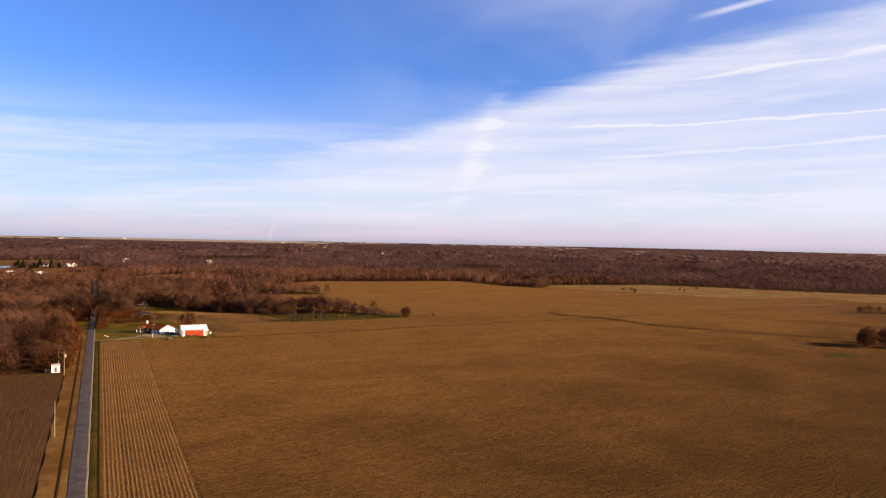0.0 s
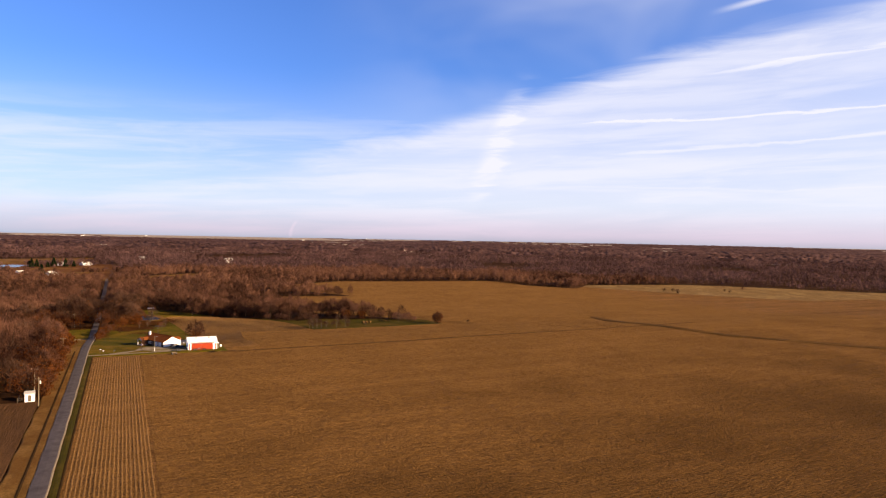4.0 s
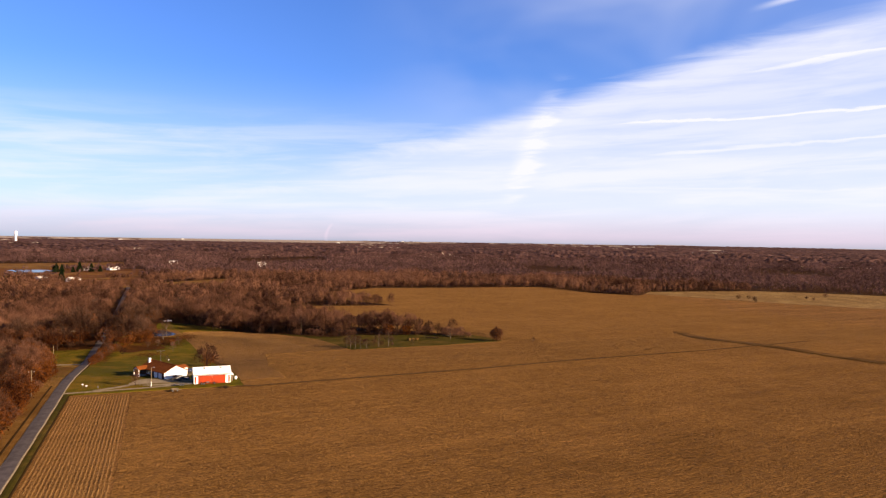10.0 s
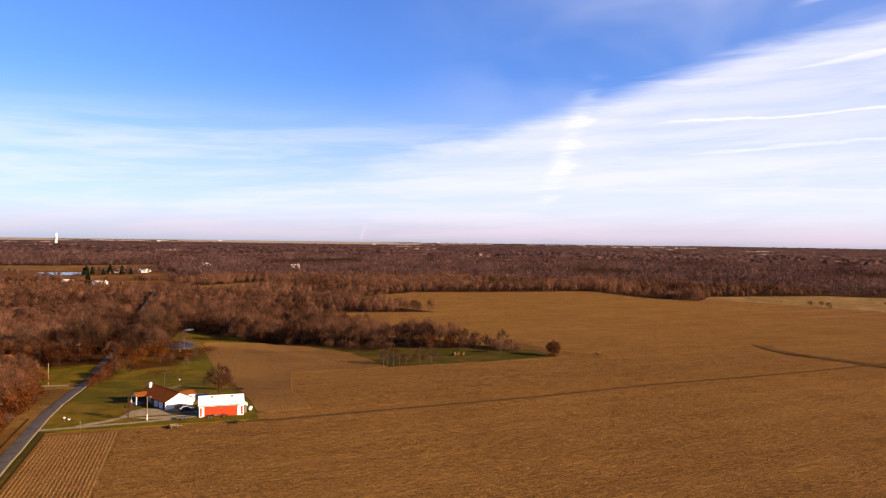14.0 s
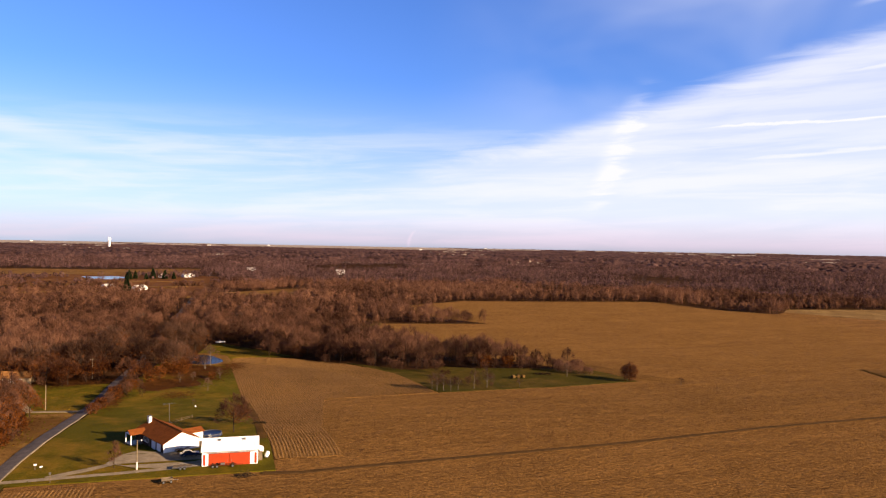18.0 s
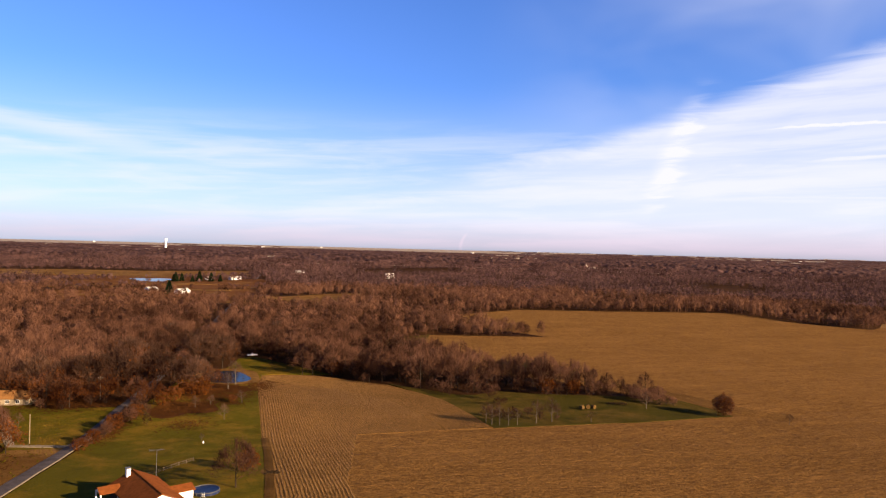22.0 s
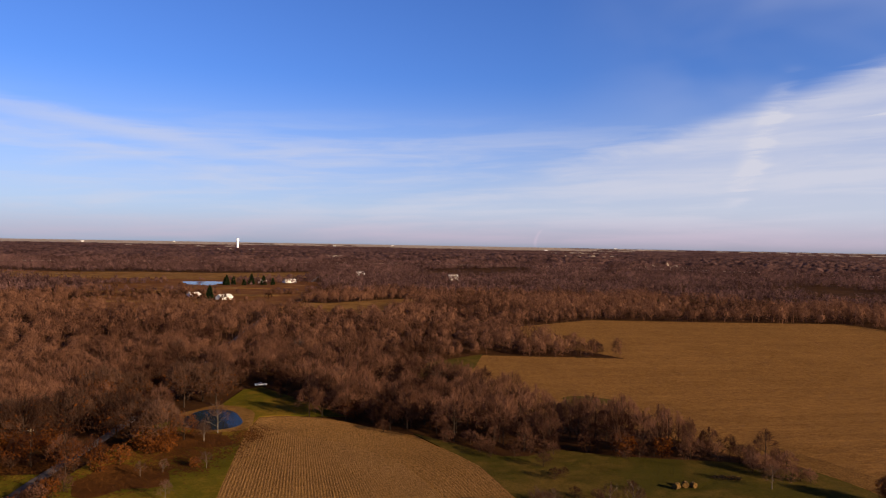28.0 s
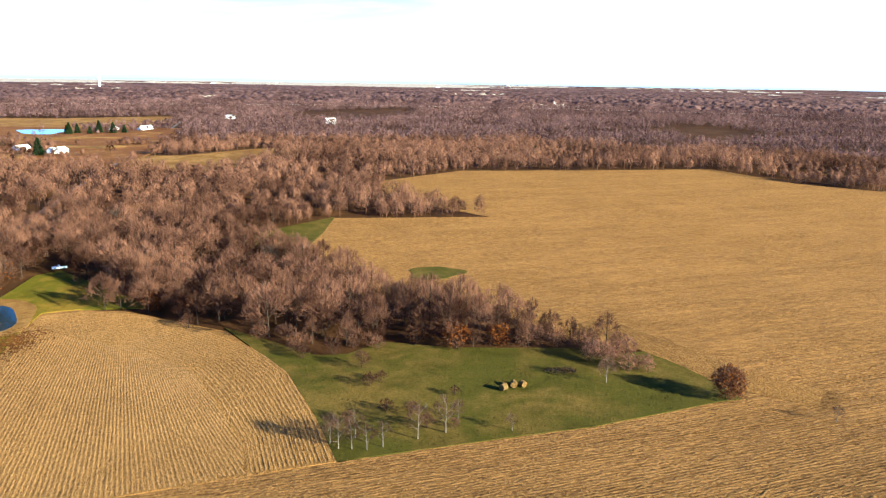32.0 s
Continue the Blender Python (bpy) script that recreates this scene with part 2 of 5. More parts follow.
ROUGH = material("dry_grass", grass((0.125, 0.0616, 0.016), (0.216, 0.12, 0.037), 0.42))
PALE_GRASS = material("pale_grass", grass((0.169, 0.102, 0.0387), (0.248, 0.164, 0.067), 0.42))
BRUSH = material("brushy_grass", grass((0.112, 0.0462, 0.0149), (0.223, 0.115, 0.0372), 0.48))
FLOOR = material("leaf_litter", grass((0.0372, 0.0169, 0.00645), (0.0694, 0.0317, 0.0109), 0.45))
SOIL = material("bare_soil", straw((0.0521, 0.0258, 0.0114), (0.0992, 0.0521, 0.0228), 1.5, 0.08))
TRACK = material("dirt_track", plain((0.0347, 0.0198, 0.00694), 0.4, 0.2))
DIRT = material("brown_dirt", plain((0.067, 0.0367, 0.0135), 0.45, 0.4, 0.5, 0.05))
ASPHALT = material("asphalt", plain((0.0736, 0.064, 0.0688), 0.4, 0.35, 0.2, 0.02), 0.95, 0.06)
GRAVEL = material("gravel", plain((0.228, 0.184, 0.129), 0.35, 0.5, 0.5, 0.05))
BARK = material("bark", plain((0.0322, 0.0228, 0.0164), 0.4, 1.2, 0.6, 0.05))
PALE_BARK = material("pale_bark", plain((0.0942, 0.0769, 0.0595), 0.35, 1.2, 0.4, 0.04))
TWIG = twig("bare_twigs", (0.0239, 0.00966, 0.00589), (0.172, 0.0846, 0.0515), 0.3)
# lighter twigs for wide crowns and saplings, coloured as if sunlit
TWIG_LIGHT = twig("sunlit_twigs", (0.0368, 0.0188, 0.012), (0.14, 0.076, 0.048), 0.3)
TWIG_PALE = twig("pale_twigs", (0.048, 0.0352, 0.0264), (0.092, 0.0688, 0.0512))
RUST = twig("rust_leaves", (0.06, 0.0172, 0.0036), (0.128, 0.0424, 0.0084))
NEEDLE = twig("evergreen_needles", (0.00744, 0.0149, 0.00595), (0.0174, 0.0273, 0.00992), 0.15)
# twigs of the far woods: distance haze is put into their mauve-grey colour
TWIG_HAZED = twig("hazed_mauve_twigs", (0.035, 0.0180, 0.0170), (0.158, 0.088, 0.079), 0.3)

from mathutils.geometry import delaunay_2d_cdt

# ---- plan: heights, field edges and woods ----


def step(a, b, v):
    u = np.clip((np.asarray(v, float) - a) / (b - a), 0, 1)
    return u * u * (3 - 2 * u)


def height(x, y):
    """Height of the land: the farmstead on a low rise, a shallow valley north of it, higher land far off."""
    x, y = np.asarray(x, float), np.asarray(y, float)
    r = np.hypot(x - 20, y + 250)
    return -6.2 * step(5, 115, y) - 1.4 * step(130, 200, y) + 6.9 * step(200, 520, y) + 20 * step(900, 3200, r) + 17 * step(2600, 5200, r)


ROAD_X = -44.0
LOT = [(-41.9, -6), (17, -6), (16, 22), (9.2, 83.7), (5.1, 132.8), (0.2, 191.2), (1.2, 210.4), (10.9, 212.3), (33.5, 210.4), (17, 233.5), (-6.4, 261.1), (-13.6, 255.8),
       (-17.9, 221.2), (-34.2, 196.6), (-36.9, 152.8), (-41, 94.1)]
NS_ROWS = [(17, 3), (34, 3), (31.8, 35.2), (35.2, 67.5), (38.2, 94.5), (60.5, 97.2), (84.4, 99.8), (81.7, 118.9), (76.1, 145), (68.4, 164.7), (50.6, 188), (32.5, 203.5), (15.1, 210.5), (1.6, 208),
           (0.2, 191.2), (5.1, 132.8), (9.2, 83.7), (16, 22)]
FIELD = [(-40, -760), (760, -760), (765.6, 40.5), (793.1, 198.3), (668.5, 199.3), (498.4, 384.6), (478.9, 371), (438.5, 407.1), (418, 480.2), (292.8, 485.7), (211.9, 492.9),
         (138.3, 446), (143.2, 387.8), (185.2, 331.8), (99.9, 340), (90.1, 307.5), (81.9, 269.9), (111.5, 210.2), (138.3, 192), (149.8, 172.3), (160.9, 150.1), (174.7, 141.6), (178.5, 124.6), (180.6, 109), (174.6, 109),
         (139.5, 103.2), (120.4, 102.3), (84.4, 99.8), (81.7, 118.9), (76.1, 145), (59.2, 182.5), (26.3, 208.4), (10.9, 212.3), (1.2, 210.4), (0.2, 191.2), (5.1, 132.8), (9.2, 83.7),
         (16, 22), (17, -6), (-40, -6)]
MEADOW_EDGE = [(84.4, 99.8), (120.4, 102.3), (139.5, 103.2), (174.6, 109), (180.6, 109), (178.5, 124.6), (174.7, 141.6), (160, 141), (156, 147.5), (137, 151.5), (120, 155.5), (103, 164), (92, 156), (84, 156.5), (72, 171), (58.2, 185.8), (76.1, 145), (81.7, 118.9)]
PALE_FIELD = [(498.4, 384.6), (668.5, 199.3), (793.1, 198.3), (954.5, 206.2), (758.5, 351.7), (676.1, 393), (518.6, 404.9)]
BARE_FIELD = [(-300, -760), (-52, -760), (-52, -90.5), (-160, -86), (-300, -84)]
WEST_LAWN = [(-45.6, 8), (-45.6, 142.1), (-68.4, 140.5), (-95.9, 164), (-93.2, 135.7), (-61.2, 86.4), (-55.6, 42.9), (-53, 8)]
HILL = [(-40, 521.7), (16.7, 504.9), (55.5, 539.4), (90.4, 613.9), (95.5, 678.1), (55.4, 668.4), (-4.3, 614.2), (-34.2, 614.2)]
YARDS = [(-255.5, 522), (-90.4, 522.2), (-40, 568.7), (-25, 678.2), (-40, 938.6), (-128, 978.2), (-341.5, 1069.5), (-575.4, 1140), (-700, 1130), (-338.8, 878.1), (-236.3, 708.8)]


FAR_STRIP = [(-700, 1075), (-504, 1085), (-354, 1135), (-235, 1130), (-82, 1190), (-70, 1045), (-194, 960), (-300, 975), (-440, 955), (-700, 960)]


def inside(poly, x, y):
    x, y = np.asarray(x, float), np.asarray(y, float)
    hit = np.zeros(np.broadcast(x, y).shape, bool)
    for (x1, y1), (x2, y2) in zip(poly, poly[1:] + poly[:1]):
        if y1 != y2:
            hit ^= ((y1 > y) != (y2 > y)) & (x < (x2 - x1) * (y - y1) / (y2 - y1) + x1)
    return hit


def mesh_object(name, verts, faces, mat, parent=None, smooth=False):
    """One mesh from arrays: verts n x 3, faces m x k."""
    verts, faces = np.asarray(verts, np.float32), np.asarray(faces, np.int32)
    me = bpy.data.meshes.new(name)
    k = faces.shape[1]
    me.vertices.add(len(verts))
    me.vertices.foreach_set("co", verts.ravel())
    me.loops.add(faces.size)
    me.loops.foreach_set("vertex_index", faces.ravel())
    me.polygons.add(len(faces))
    me.polygons.foreach_set("loop_start", np.arange(0, faces.size, k, dtype=np.int32))
    me.polygons.foreach_set("loop_total", np.full(len(faces), k, np.int32))
    if smooth:
        me.polygons.foreach_set("use_smooth", np.ones(len(faces), bool))
    me.update(calc_edges=True)
    for one in mat if isinstance(mat, (list, tuple)) else [mat]:
        me.materials.append(one)
    ob = new(name, me)
    ob.parent = parent
    return ob


def part(name, bm, mat, parent=None, label=""):
    """Links a bmesh as one mesh object under a thing or a part."""
    me = bpy.data.meshes.new(name)
    bm.to_mesh(me)
    bm.free()
    me.materials.append(mat)
    ob = new(name, me)
    ob.parent = parent
    return tagged(ob, label)


def draped(name, poly, mat, lift, cell):
    """A plot of land: the plan's outline filled with a fine net and laid on the terrain."""
    fine = []
    for (x1, y1), (x2, y2) in zip(poly, poly[1:] + poly[:1]):
        k = max(1, round(math.hypot(x2 - x1, y2 - y1) / cell))
        fine += [(x1 + (x2 - x1) * i / k, y1 + (y2 - y1) * i / k) for i in range(k)]
    poly, n = fine, len(fine)
    xs, ys = [p[0] for p in poly], [p[1] for p in poly]
    gx, gy = np.meshgrid(np.arange(min(xs) + cell / 2, max(xs), cell), np.arange(min(ys) + cell / 2, max(ys), cell))
    gx = (gx + (np.arange(gx.shape[0]) % 2)[:, None] * cell * 0.37).ravel()
    gy = gy.ravel()
    keep = inside(poly, gx, gy)
    pts = [Vector(p) for p in poly] + [Vector(p) for p in zip(gx[keep], gy[keep])]
    out, _, tris, *_ = delaunay_2d_cdt(pts, [], [list(range(n))], 1, 1e-4)
    v = np.array([(p.x, p.y) for p in out])
    v = np.column_stack([v, height(v[:, 0], v[:, 1]) + lift])
    # a short skirt closes the plot's edge down into the soil
    ring, i = v[:n], np.arange(n)
    a, b = len(v) + i, len(v) + (i + 1) % n
    skirt = np.concatenate([np.stack([a, a + n, b], -1), np.stack([b, a + n, b + n], -1)])
    return mesh_object(name, np.concatenate([v, ring, ring - (0, 0, 0.5)]), np.concatenate([np.array(tris), skirt]), mat, smooth=True)


def oval(cx, cy, rx, ry, turn=0.0, wobble=0.12, n=28):
    """An uneven oval outline."""
    pts = []
    for k in range(n):
        a = 2 * math.pi * k / n
        w = 1 + wobble * math.sin(3 * a + cx) + wobble * 0.6 * math.sin(5 * a + cy)
        x, y = rx * w * math.cos(a), ry * w * math.sin(a)
        pts.append((cx + x * math.cos(turn) - y * math.sin(turn), cy + x * math.sin(turn) + y * math.cos(turn)))
    return pts


def ground_sheet():
    """One sheet in rings round the valley, fine near and coarse far."""
    radii = np.concatenate([np.arange(1, 480, 10), np.arange(480, 900, 20), np.geomspace(900, 4985, 60)])
    turns = np.linspace(0, 2 * np.pi, 289)[:-1]
    r, a = np.meshgrid(radii, turns, indexing="ij")
    x, y = 20 + r * np.sin(a), -60 + r * np.cos(a)
    z = height(x, y) - 0.25
    n = len(turns)
    i, j = np.meshgrid(np.arange(len(radii) - 1), np.arange(n), indexing="ij")
    a0, a1, b0, b1 = i * n + j, i * n + (j + 1) % n, (i + 1) * n + j, (i + 1) * n + (j + 1) % n
    faces = np.stack([a0, b0, b1, a1], -1).reshape(-1, 4)
    return mesh_object("ground", np.stack([x, y, z], -1).reshape(-1, 3), faces[:, ::-1], FLOOR, smooth=True)


tagged(ground_sheet(), "brown winter ground with leaf litter and dry grass", "ground", kind="structure")
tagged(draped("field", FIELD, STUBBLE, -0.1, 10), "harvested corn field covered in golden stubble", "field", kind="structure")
tagged(draped("field_rows", NS_ROWS, STUBBLE_NS, 0.06, 8), "corn stubble in straight rows beside the lawn", "field", kind="structure")
tagged(draped("lawn", LOT, LAWN, 0.14, 8), "mown green lawn round the farmhouse", "lawn", kind="structure")
tagged(draped("meadow", MEADOW_EDGE, MEADOW, 0.08, 8), "rough green grass plot with hay bales", "meadow", kind="structure")
tagged(draped("pale_field", PALE_FIELD, PALE_GRASS, 0.05, 25), "pale dry grass field with scattered bushes", "field", kind="structure")
tagged(draped("east_field", [(766.5, 40), (766.5, 192), (1120, 215), (1120, 40)], PALE_GRASS, 0.05, 25), "pale dry grass field beyond the stubble", "field", kind="structure")
tagged(draped("bare_field", BARE_FIELD, SOIL, 0.0, 25), "bare brown tilled field beside the road", "field", kind="structure")
tagged(draped("west_lawn", WEST_LAWN, LAWN, 0.05, 8), "green grass across the road under trees", "lawn", kind="structure")
tagged(draped("tan_verge", [(-45.7, 8), (-45.7, 85), (-60.2, 84.5), (-55.2, 43), (-52.6, 8)], ROUGH, 0.07, 8), "tan dry grass between road and trees", "verge", kind="structure")
tagged(draped("gravel_yard", [(-22.4, 7.3), (-20.1, 14.2), (-16.5, 17.5), (-13.4, 15.6), (-9.5, 14.6), (-3.0, 12), (-0.4, 9), (-0.4, 0.6), (-6, -0.4), (-9, 1.0), (-15, 2.2)], GRAVEL, 0.14, 3), "pale gravel yard between house and barn", "driveway", kind="structure")
tagged(draped("grass_hill", HILL, ROUGH, 0.5, 15), "tan grass bank in the woods", "field", kind="structure")
tagged(draped("far_strip", FAR_STRIP, ROUGH, 0.4, 25), "tan far field behind the pond", "field", kind="structure")
for cx, cy, rx, ry, turn in ((-165, 612, 46, 13, 0.05), (-112, 560, 34, 10, 0.1), (-68, 545, 22, 9, -0.2), (-215, 735, 50, 18, 0.2), (-95, 700, 34, 12, -0.1), (-150, 800, 50, 12, 0.1)):
    tagged(draped("grass_patch", oval(cx, cy, rx, ry, turn, 0.22), ROUGH, 0.55, 8), "tan dry grass among the far brush", "grass", kind="structure")
tagged(draped("brush_land", YARDS, BRUSH, 0.3, 25), "reddish brushy grassland among far houses", "field", kind="structure")


def ribbon(name, points, width, mat, lift, label, category):
    """A road or track along points of the plan, cross-wise slightly crowned."""
    pts = []
    for (x1, y1), (x2, y2) in zip(points, points[1:]):
        n = max(1, int(math.hypot(x2 - x1, y2 - y1) / 6))
        pts += [(x1 + (x2 - x1) * i / n, y1 + (y2 - y1) * i / n) for i in range(n)]
    pts.append(points[-1])
    p = np.array(pts)
    d = np.gradient(p, axis=0)
    d /= np.linalg.norm(d, axis=1)[:, None]
    side = np.stack([d[:, 1], -d[:, 0]], -1)
    wob = 1 + 0.05 * np.sin(np.arange(len(p)) * 1.7)
    cols = [p + side * (k * width / 2 * wob)[:, None] for k in (-1.06, -1, 0, 1, 1.06)]
    lifts = (lift - 0.12, lift, lift + 0.05, lift, lift - 0.12)
    v = np.stack([np.column_stack([c, height(c[:, 0], c[:, 1]) + q]) for c, q in zip(cols, lifts)], 1).reshape(-1, 3)
    i, j = np.meshgrid(np.arange(len(p) - 1), np.arange(4), indexing="ij")
    a = i * 5 + j
    f = np.stack([a, a + 1, a + 6, a + 5], -1).reshape(-1, 4)
    ob = mesh_object(name, v, f, mat)
    ob.data.polygons.foreach_set("use_smooth", np.zeros(len(f), bool))
    return tagged(ob, label, category, kind="structure")


ribbon("road_verge", [(-46.2, -760), (-46.2, 18)], 10.5, ROUGH, 0.08, "tan grass verge along the road", "verge")
ribbon("green_verge", [(-40.9, -760), (-40.9, -5)], 1.5, MEADOW, 0.17, "narrow green grass strip between road and field", "verge")
ribbon("ditch", [(-39.8, -760), (-39.8, -8)], 0.55, TRACK, 0.16, "dark shallow ditch beside the corn rows", "ditch")
ribbon("ditch", [(-47.6, -760), (-47.6, 12)], 0.6, TRACK, 0.16, "dark shallow ditch in the tan verge", "ditch")
ribbon("road_shoulder", [(-43.8, -760), (-43.8, 100)], 3.7, GRAVEL, 0.2, "pale gravel shoulder along the asphalt", "road")
ribbon("road", [(-43.9, -760), (-43.9, 500), (-47, 620), (-58, 1073)], 3.3, ASPHALT, 0.24, "narrow grey asphalt country road", "road")
ribbon("weed_strip", [(14.4, 24), (13.6, 40), (12.6, 56), (11.2, 74), (9.4, 92)], 2.2, WEEDS, 0.2, "brown weedy strip between lawn and corn rows", "verge")
ribbon("side_drive", [(-45.5, 86.8), (-53.7, 88.3), (-61.3, 89.5), (-72.9, 115.2)], 2.6, GRAVEL, 0.24, "pale gravel drive to the neighbouring house", "driveway")
ribbon("driveway", [(-42, -3.2), (-32, -2.4), (-19, -1.4), (-7, 0.2), (-1.5, 2.0)], 3.2, GRAVEL, 0.12, "pale gravel driveway from the road", "driveway")
ribbon("yard_loop", [(-33, -1.6), (-25, 3), (-17.5, 9), (-13.2, 14)], 2.9, GRAVEL, 0.13, "pale gravel wheel track looping to the house", "driveway")
FIELD_TRACK = [(14, -7.5), (23, -9), (30, -8), (113.7, -1.2), (162.5, 5.4), (249.1, 12.3), (336.4, 25.6)]
WATERWAY = [(319.8, 117.4), (301, 70.9), (292.8, 20.7), (302.7, -39.4), (345.4, -101.7), (432.3, -156.7)]
ribbon("field_track", FIELD_TRACK, 1.9, DIRT, 0.2, "dark dirt strip across the stubble", "track")
ribbon("grass_waterway", WATERWAY, 8, WEEDS, 0.22, "dark grassy waterway across the field", "track")


# ---- trees ----
def tube(verts, faces, p, q, r0, r1, sides=5):
    p, q = np.array(p, float), np.array(q, float)
    d = (q - p) / (np.linalg.norm(q - p) + 1e-9)
    u = np.cross(d, (0.31, 0.2, 0.93) if abs(d[2]) < 0.9 else (1, 0, 0))
    u /= np.linalg.norm(u)
    w = np.cross(d, u)
    base = len(verts)
    for c, r in ((p, r0), (q, r1)):
        for k in range(sides):
            a = 2 * math.pi * k / sides
            verts.append(c + r * (math.cos(a) * u + math.sin(a) * w))
    for k in range(sides):
        a, b = base + k, base + (k + 1) % sides
        faces.append((a, b, b + sides))
        faces.append((a, b + sides, a + sides))


def tree_arrays(rng, h, spread, limbs, twigs, width, leaves=0, low=0.28, leaf_low=0.0):
    """A bare tree: trunk and limbs as tapered tubes, fine twigs as slivers in clumps round the limbs' ends, and dead leaves where it keeps them."""
    tv, tf = [], []
    r = h * 0.012 + 0.04
    lean = rng.normal(0, 0.03, 2) * h
    bend = [np.array((lean[0] * s * s, lean[1] * s * s, h * s)) for s in (0, 0.3, 0.6, 0.9)]
    for a, b, s in zip(bend, bend[1:], (1.0, 0.75, 0.45)):
        tube(tv, tf, a - (0, 0, 0.3 if s == 1 else 0), b, r * s * (1.3 if s == 1 else 1), r * s * 0.72, 6)
    ends, clumps = [], []
    for i in range(limbs):
        s = low + (0.8 - low) * (i + rng.random()) / limbs
        p = np.array((lean[0] * s * s, lean[1] * s * s, h * s))
        a = i * 2.4 + rng.normal(0, 0.3)
        reach = spread * (1.1 - 0.7 * max(0, s - 0.35)) * rng.uniform(0.75, 1.1)
        q = p + np.array((math.cos(a) * reach * 0.55, math.sin(a) * reach * 0.55, reach * rng.uniform(0.3, 0.55)))
        e = q + np.array((math.cos(a) * reach * 0.4, math.sin(a) * reach * 0.4, reach * rng.uniform(0.2, 0.45)))
        e[2] = min(e[2], h * 0.95)
        tube(tv, tf, p, q, r * 0.42 * (1.1 - s * 0.6), r * 0.22, 4)
        tube(tv, tf, q, e, r * 0.22, r * 0.05, 3)
        ends += [(p, q, e)]
        clumps += [e, q]
        for _ in range(3):
            b = a + rng.choice((-1, 1)) * rng.uniform(0.4, 1.2)
            m = q + np.array((math.cos(b) * reach * 0.42, math.sin(b) * reach * 0.42, reach * rng.uniform(0.05, 0.45)))
            m[2] = min(m[2], h * 0.95)
            tube(tv, tf, q, m, r * 0.16, r * 0.04, 3)
            ends += [(q, (q + m) / 2, m)]
            clumps += [m]
    ends += [(bend[2], bend[3], bend[3] + (0, 0, h * 0.08))] * 3
    clumps += [bend[3], bend[3] + (0, 0, h * 0.04), bend[2]]
    on = rng.random(twigs) < 0.45
    pick = rng.integers(0, len(ends), twigs)
    u = rng.random(twigs) ** 0.6
    p0, p1, p2 = (np.array([ends[k][m] for k in pick]) for m in range(3))
    along = np.where(u[:, None] < 0.5, p0 + (p1 - p0) * (u[:, None] * 2), p1 + (p2 - p1) * (u[:, None] * 2 - 1))
    round_ = np.array(clumps)[rng.integers(0, len(clumps), twigs)] + rng.normal(0, spread * 0.2, (twigs, 3))
    if low < 0.1:
        ball = rng.normal(size=(twigs, 3))
        ball *= (rng.random(twigs) ** 0.45 / np.linalg.norm(ball, axis=1))[:, None]
        round_ = ball * (spread, spread, h * 0.46) + (0, 0, h * 0.48)
    root = np.where(on[:, None], along, round_)
    dome = h * (0.97 - 0.38 * np.clip((np.hypot(root[:, 0], root[:, 1]) / spread) ** 2, 0, 1.4)) * rng.uniform(0.86, 1.04, twigs)
    root[:, 2] = np.maximum(np.minimum(root[:, 2], dome - h * 0.05), h * low * 0.6)
    out = root - np.array((lean[0] * 0.3, lean[1] * 0.3, h * 0.38))
    out /= np.linalg.norm(out, axis=1)[:, None] + 1e-6
    d = out * 0.6 + rng.normal(0, 0.34, (twigs, 3)) + (0, 0, 0.4)
    d /= np.linalg.norm(d, axis=1)[:, None]
    length = rng.uniform(0.08, 0.2, twigs)[:, None] * h ** 0.9
    # the slivers lie with the crown's surface
    face = out + rng.normal(0, 0.3, (twigs, 3)) - d * (out * d).sum(1)[:, None]
    s = np.cross(d, face)
    s /= np.linalg.norm(s, axis=1)[:, None] + 1e-6
    tip = root + d * length
    cv = np.stack([root - s * width / 2, root + s * width / 2, tip + s * width * 0.15], 1).reshape(-1, 3)
    cf = np.arange(len(cv)).reshape(-1, 3)
    lv = lf = None
    if leaves:
        k = rng.integers(0, twigs, leaves * 3)
        c = root[k] + (tip[k] - root[k]) * rng.random((leaves * 3, 1))
        keep = np.argsort(c[:, 2] + rng.normal(0, h * 0.25, len(c)) * (1 if leaf_low else 9))[:leaves]
        c = c[keep] + rng.normal(0, 0.3, (leaves, 3))
        a, b = rng.normal(0, 0.14, (2, leaves, 3))
        lv = np.stack([c - a, c + b, c + a, c - b], 1).reshape(-1, 3)
        lf = np.arange(len(lv)).reshape(-1, 4)
    return (np.array(tv), np.array(tf)), (cv, cf), (lv, lf)


RNG = np.random.default_rng(7)


def tree_kind(name, count, label, h, spread, limbs, twigs, width, leaves=0, low=0.28, bark=None, twig_mat=None, leaf_mat=None, leaf_low=0.0):
    """Trees of one sort, each with trunk and crown (and leaves) as parts. The first of each shape is moved into place with the rest."""
    made = []
    for _ in range(count):
        trunk, crown, leaf = tree_arrays(RNG, h * RNG.uniform(0.92, 1.08), spread * RNG.uniform(0.9, 1.1), limbs, twigs, width, leaves, low, leaf_low)
        top = new(name)
        mesh_object("trunk", *trunk, bark or BARK, top)
        mesh_object("crown", *crown, twig_mat or TWIG, top)
        if leaves:
            tagged(mesh_object("leaves", *leaf, leaf_mat or RUST, top), "rust-brown dead leaves still hanging")
        tagged(top, label, "tree")
        made.append([top, False, trunk, crown])
    return made


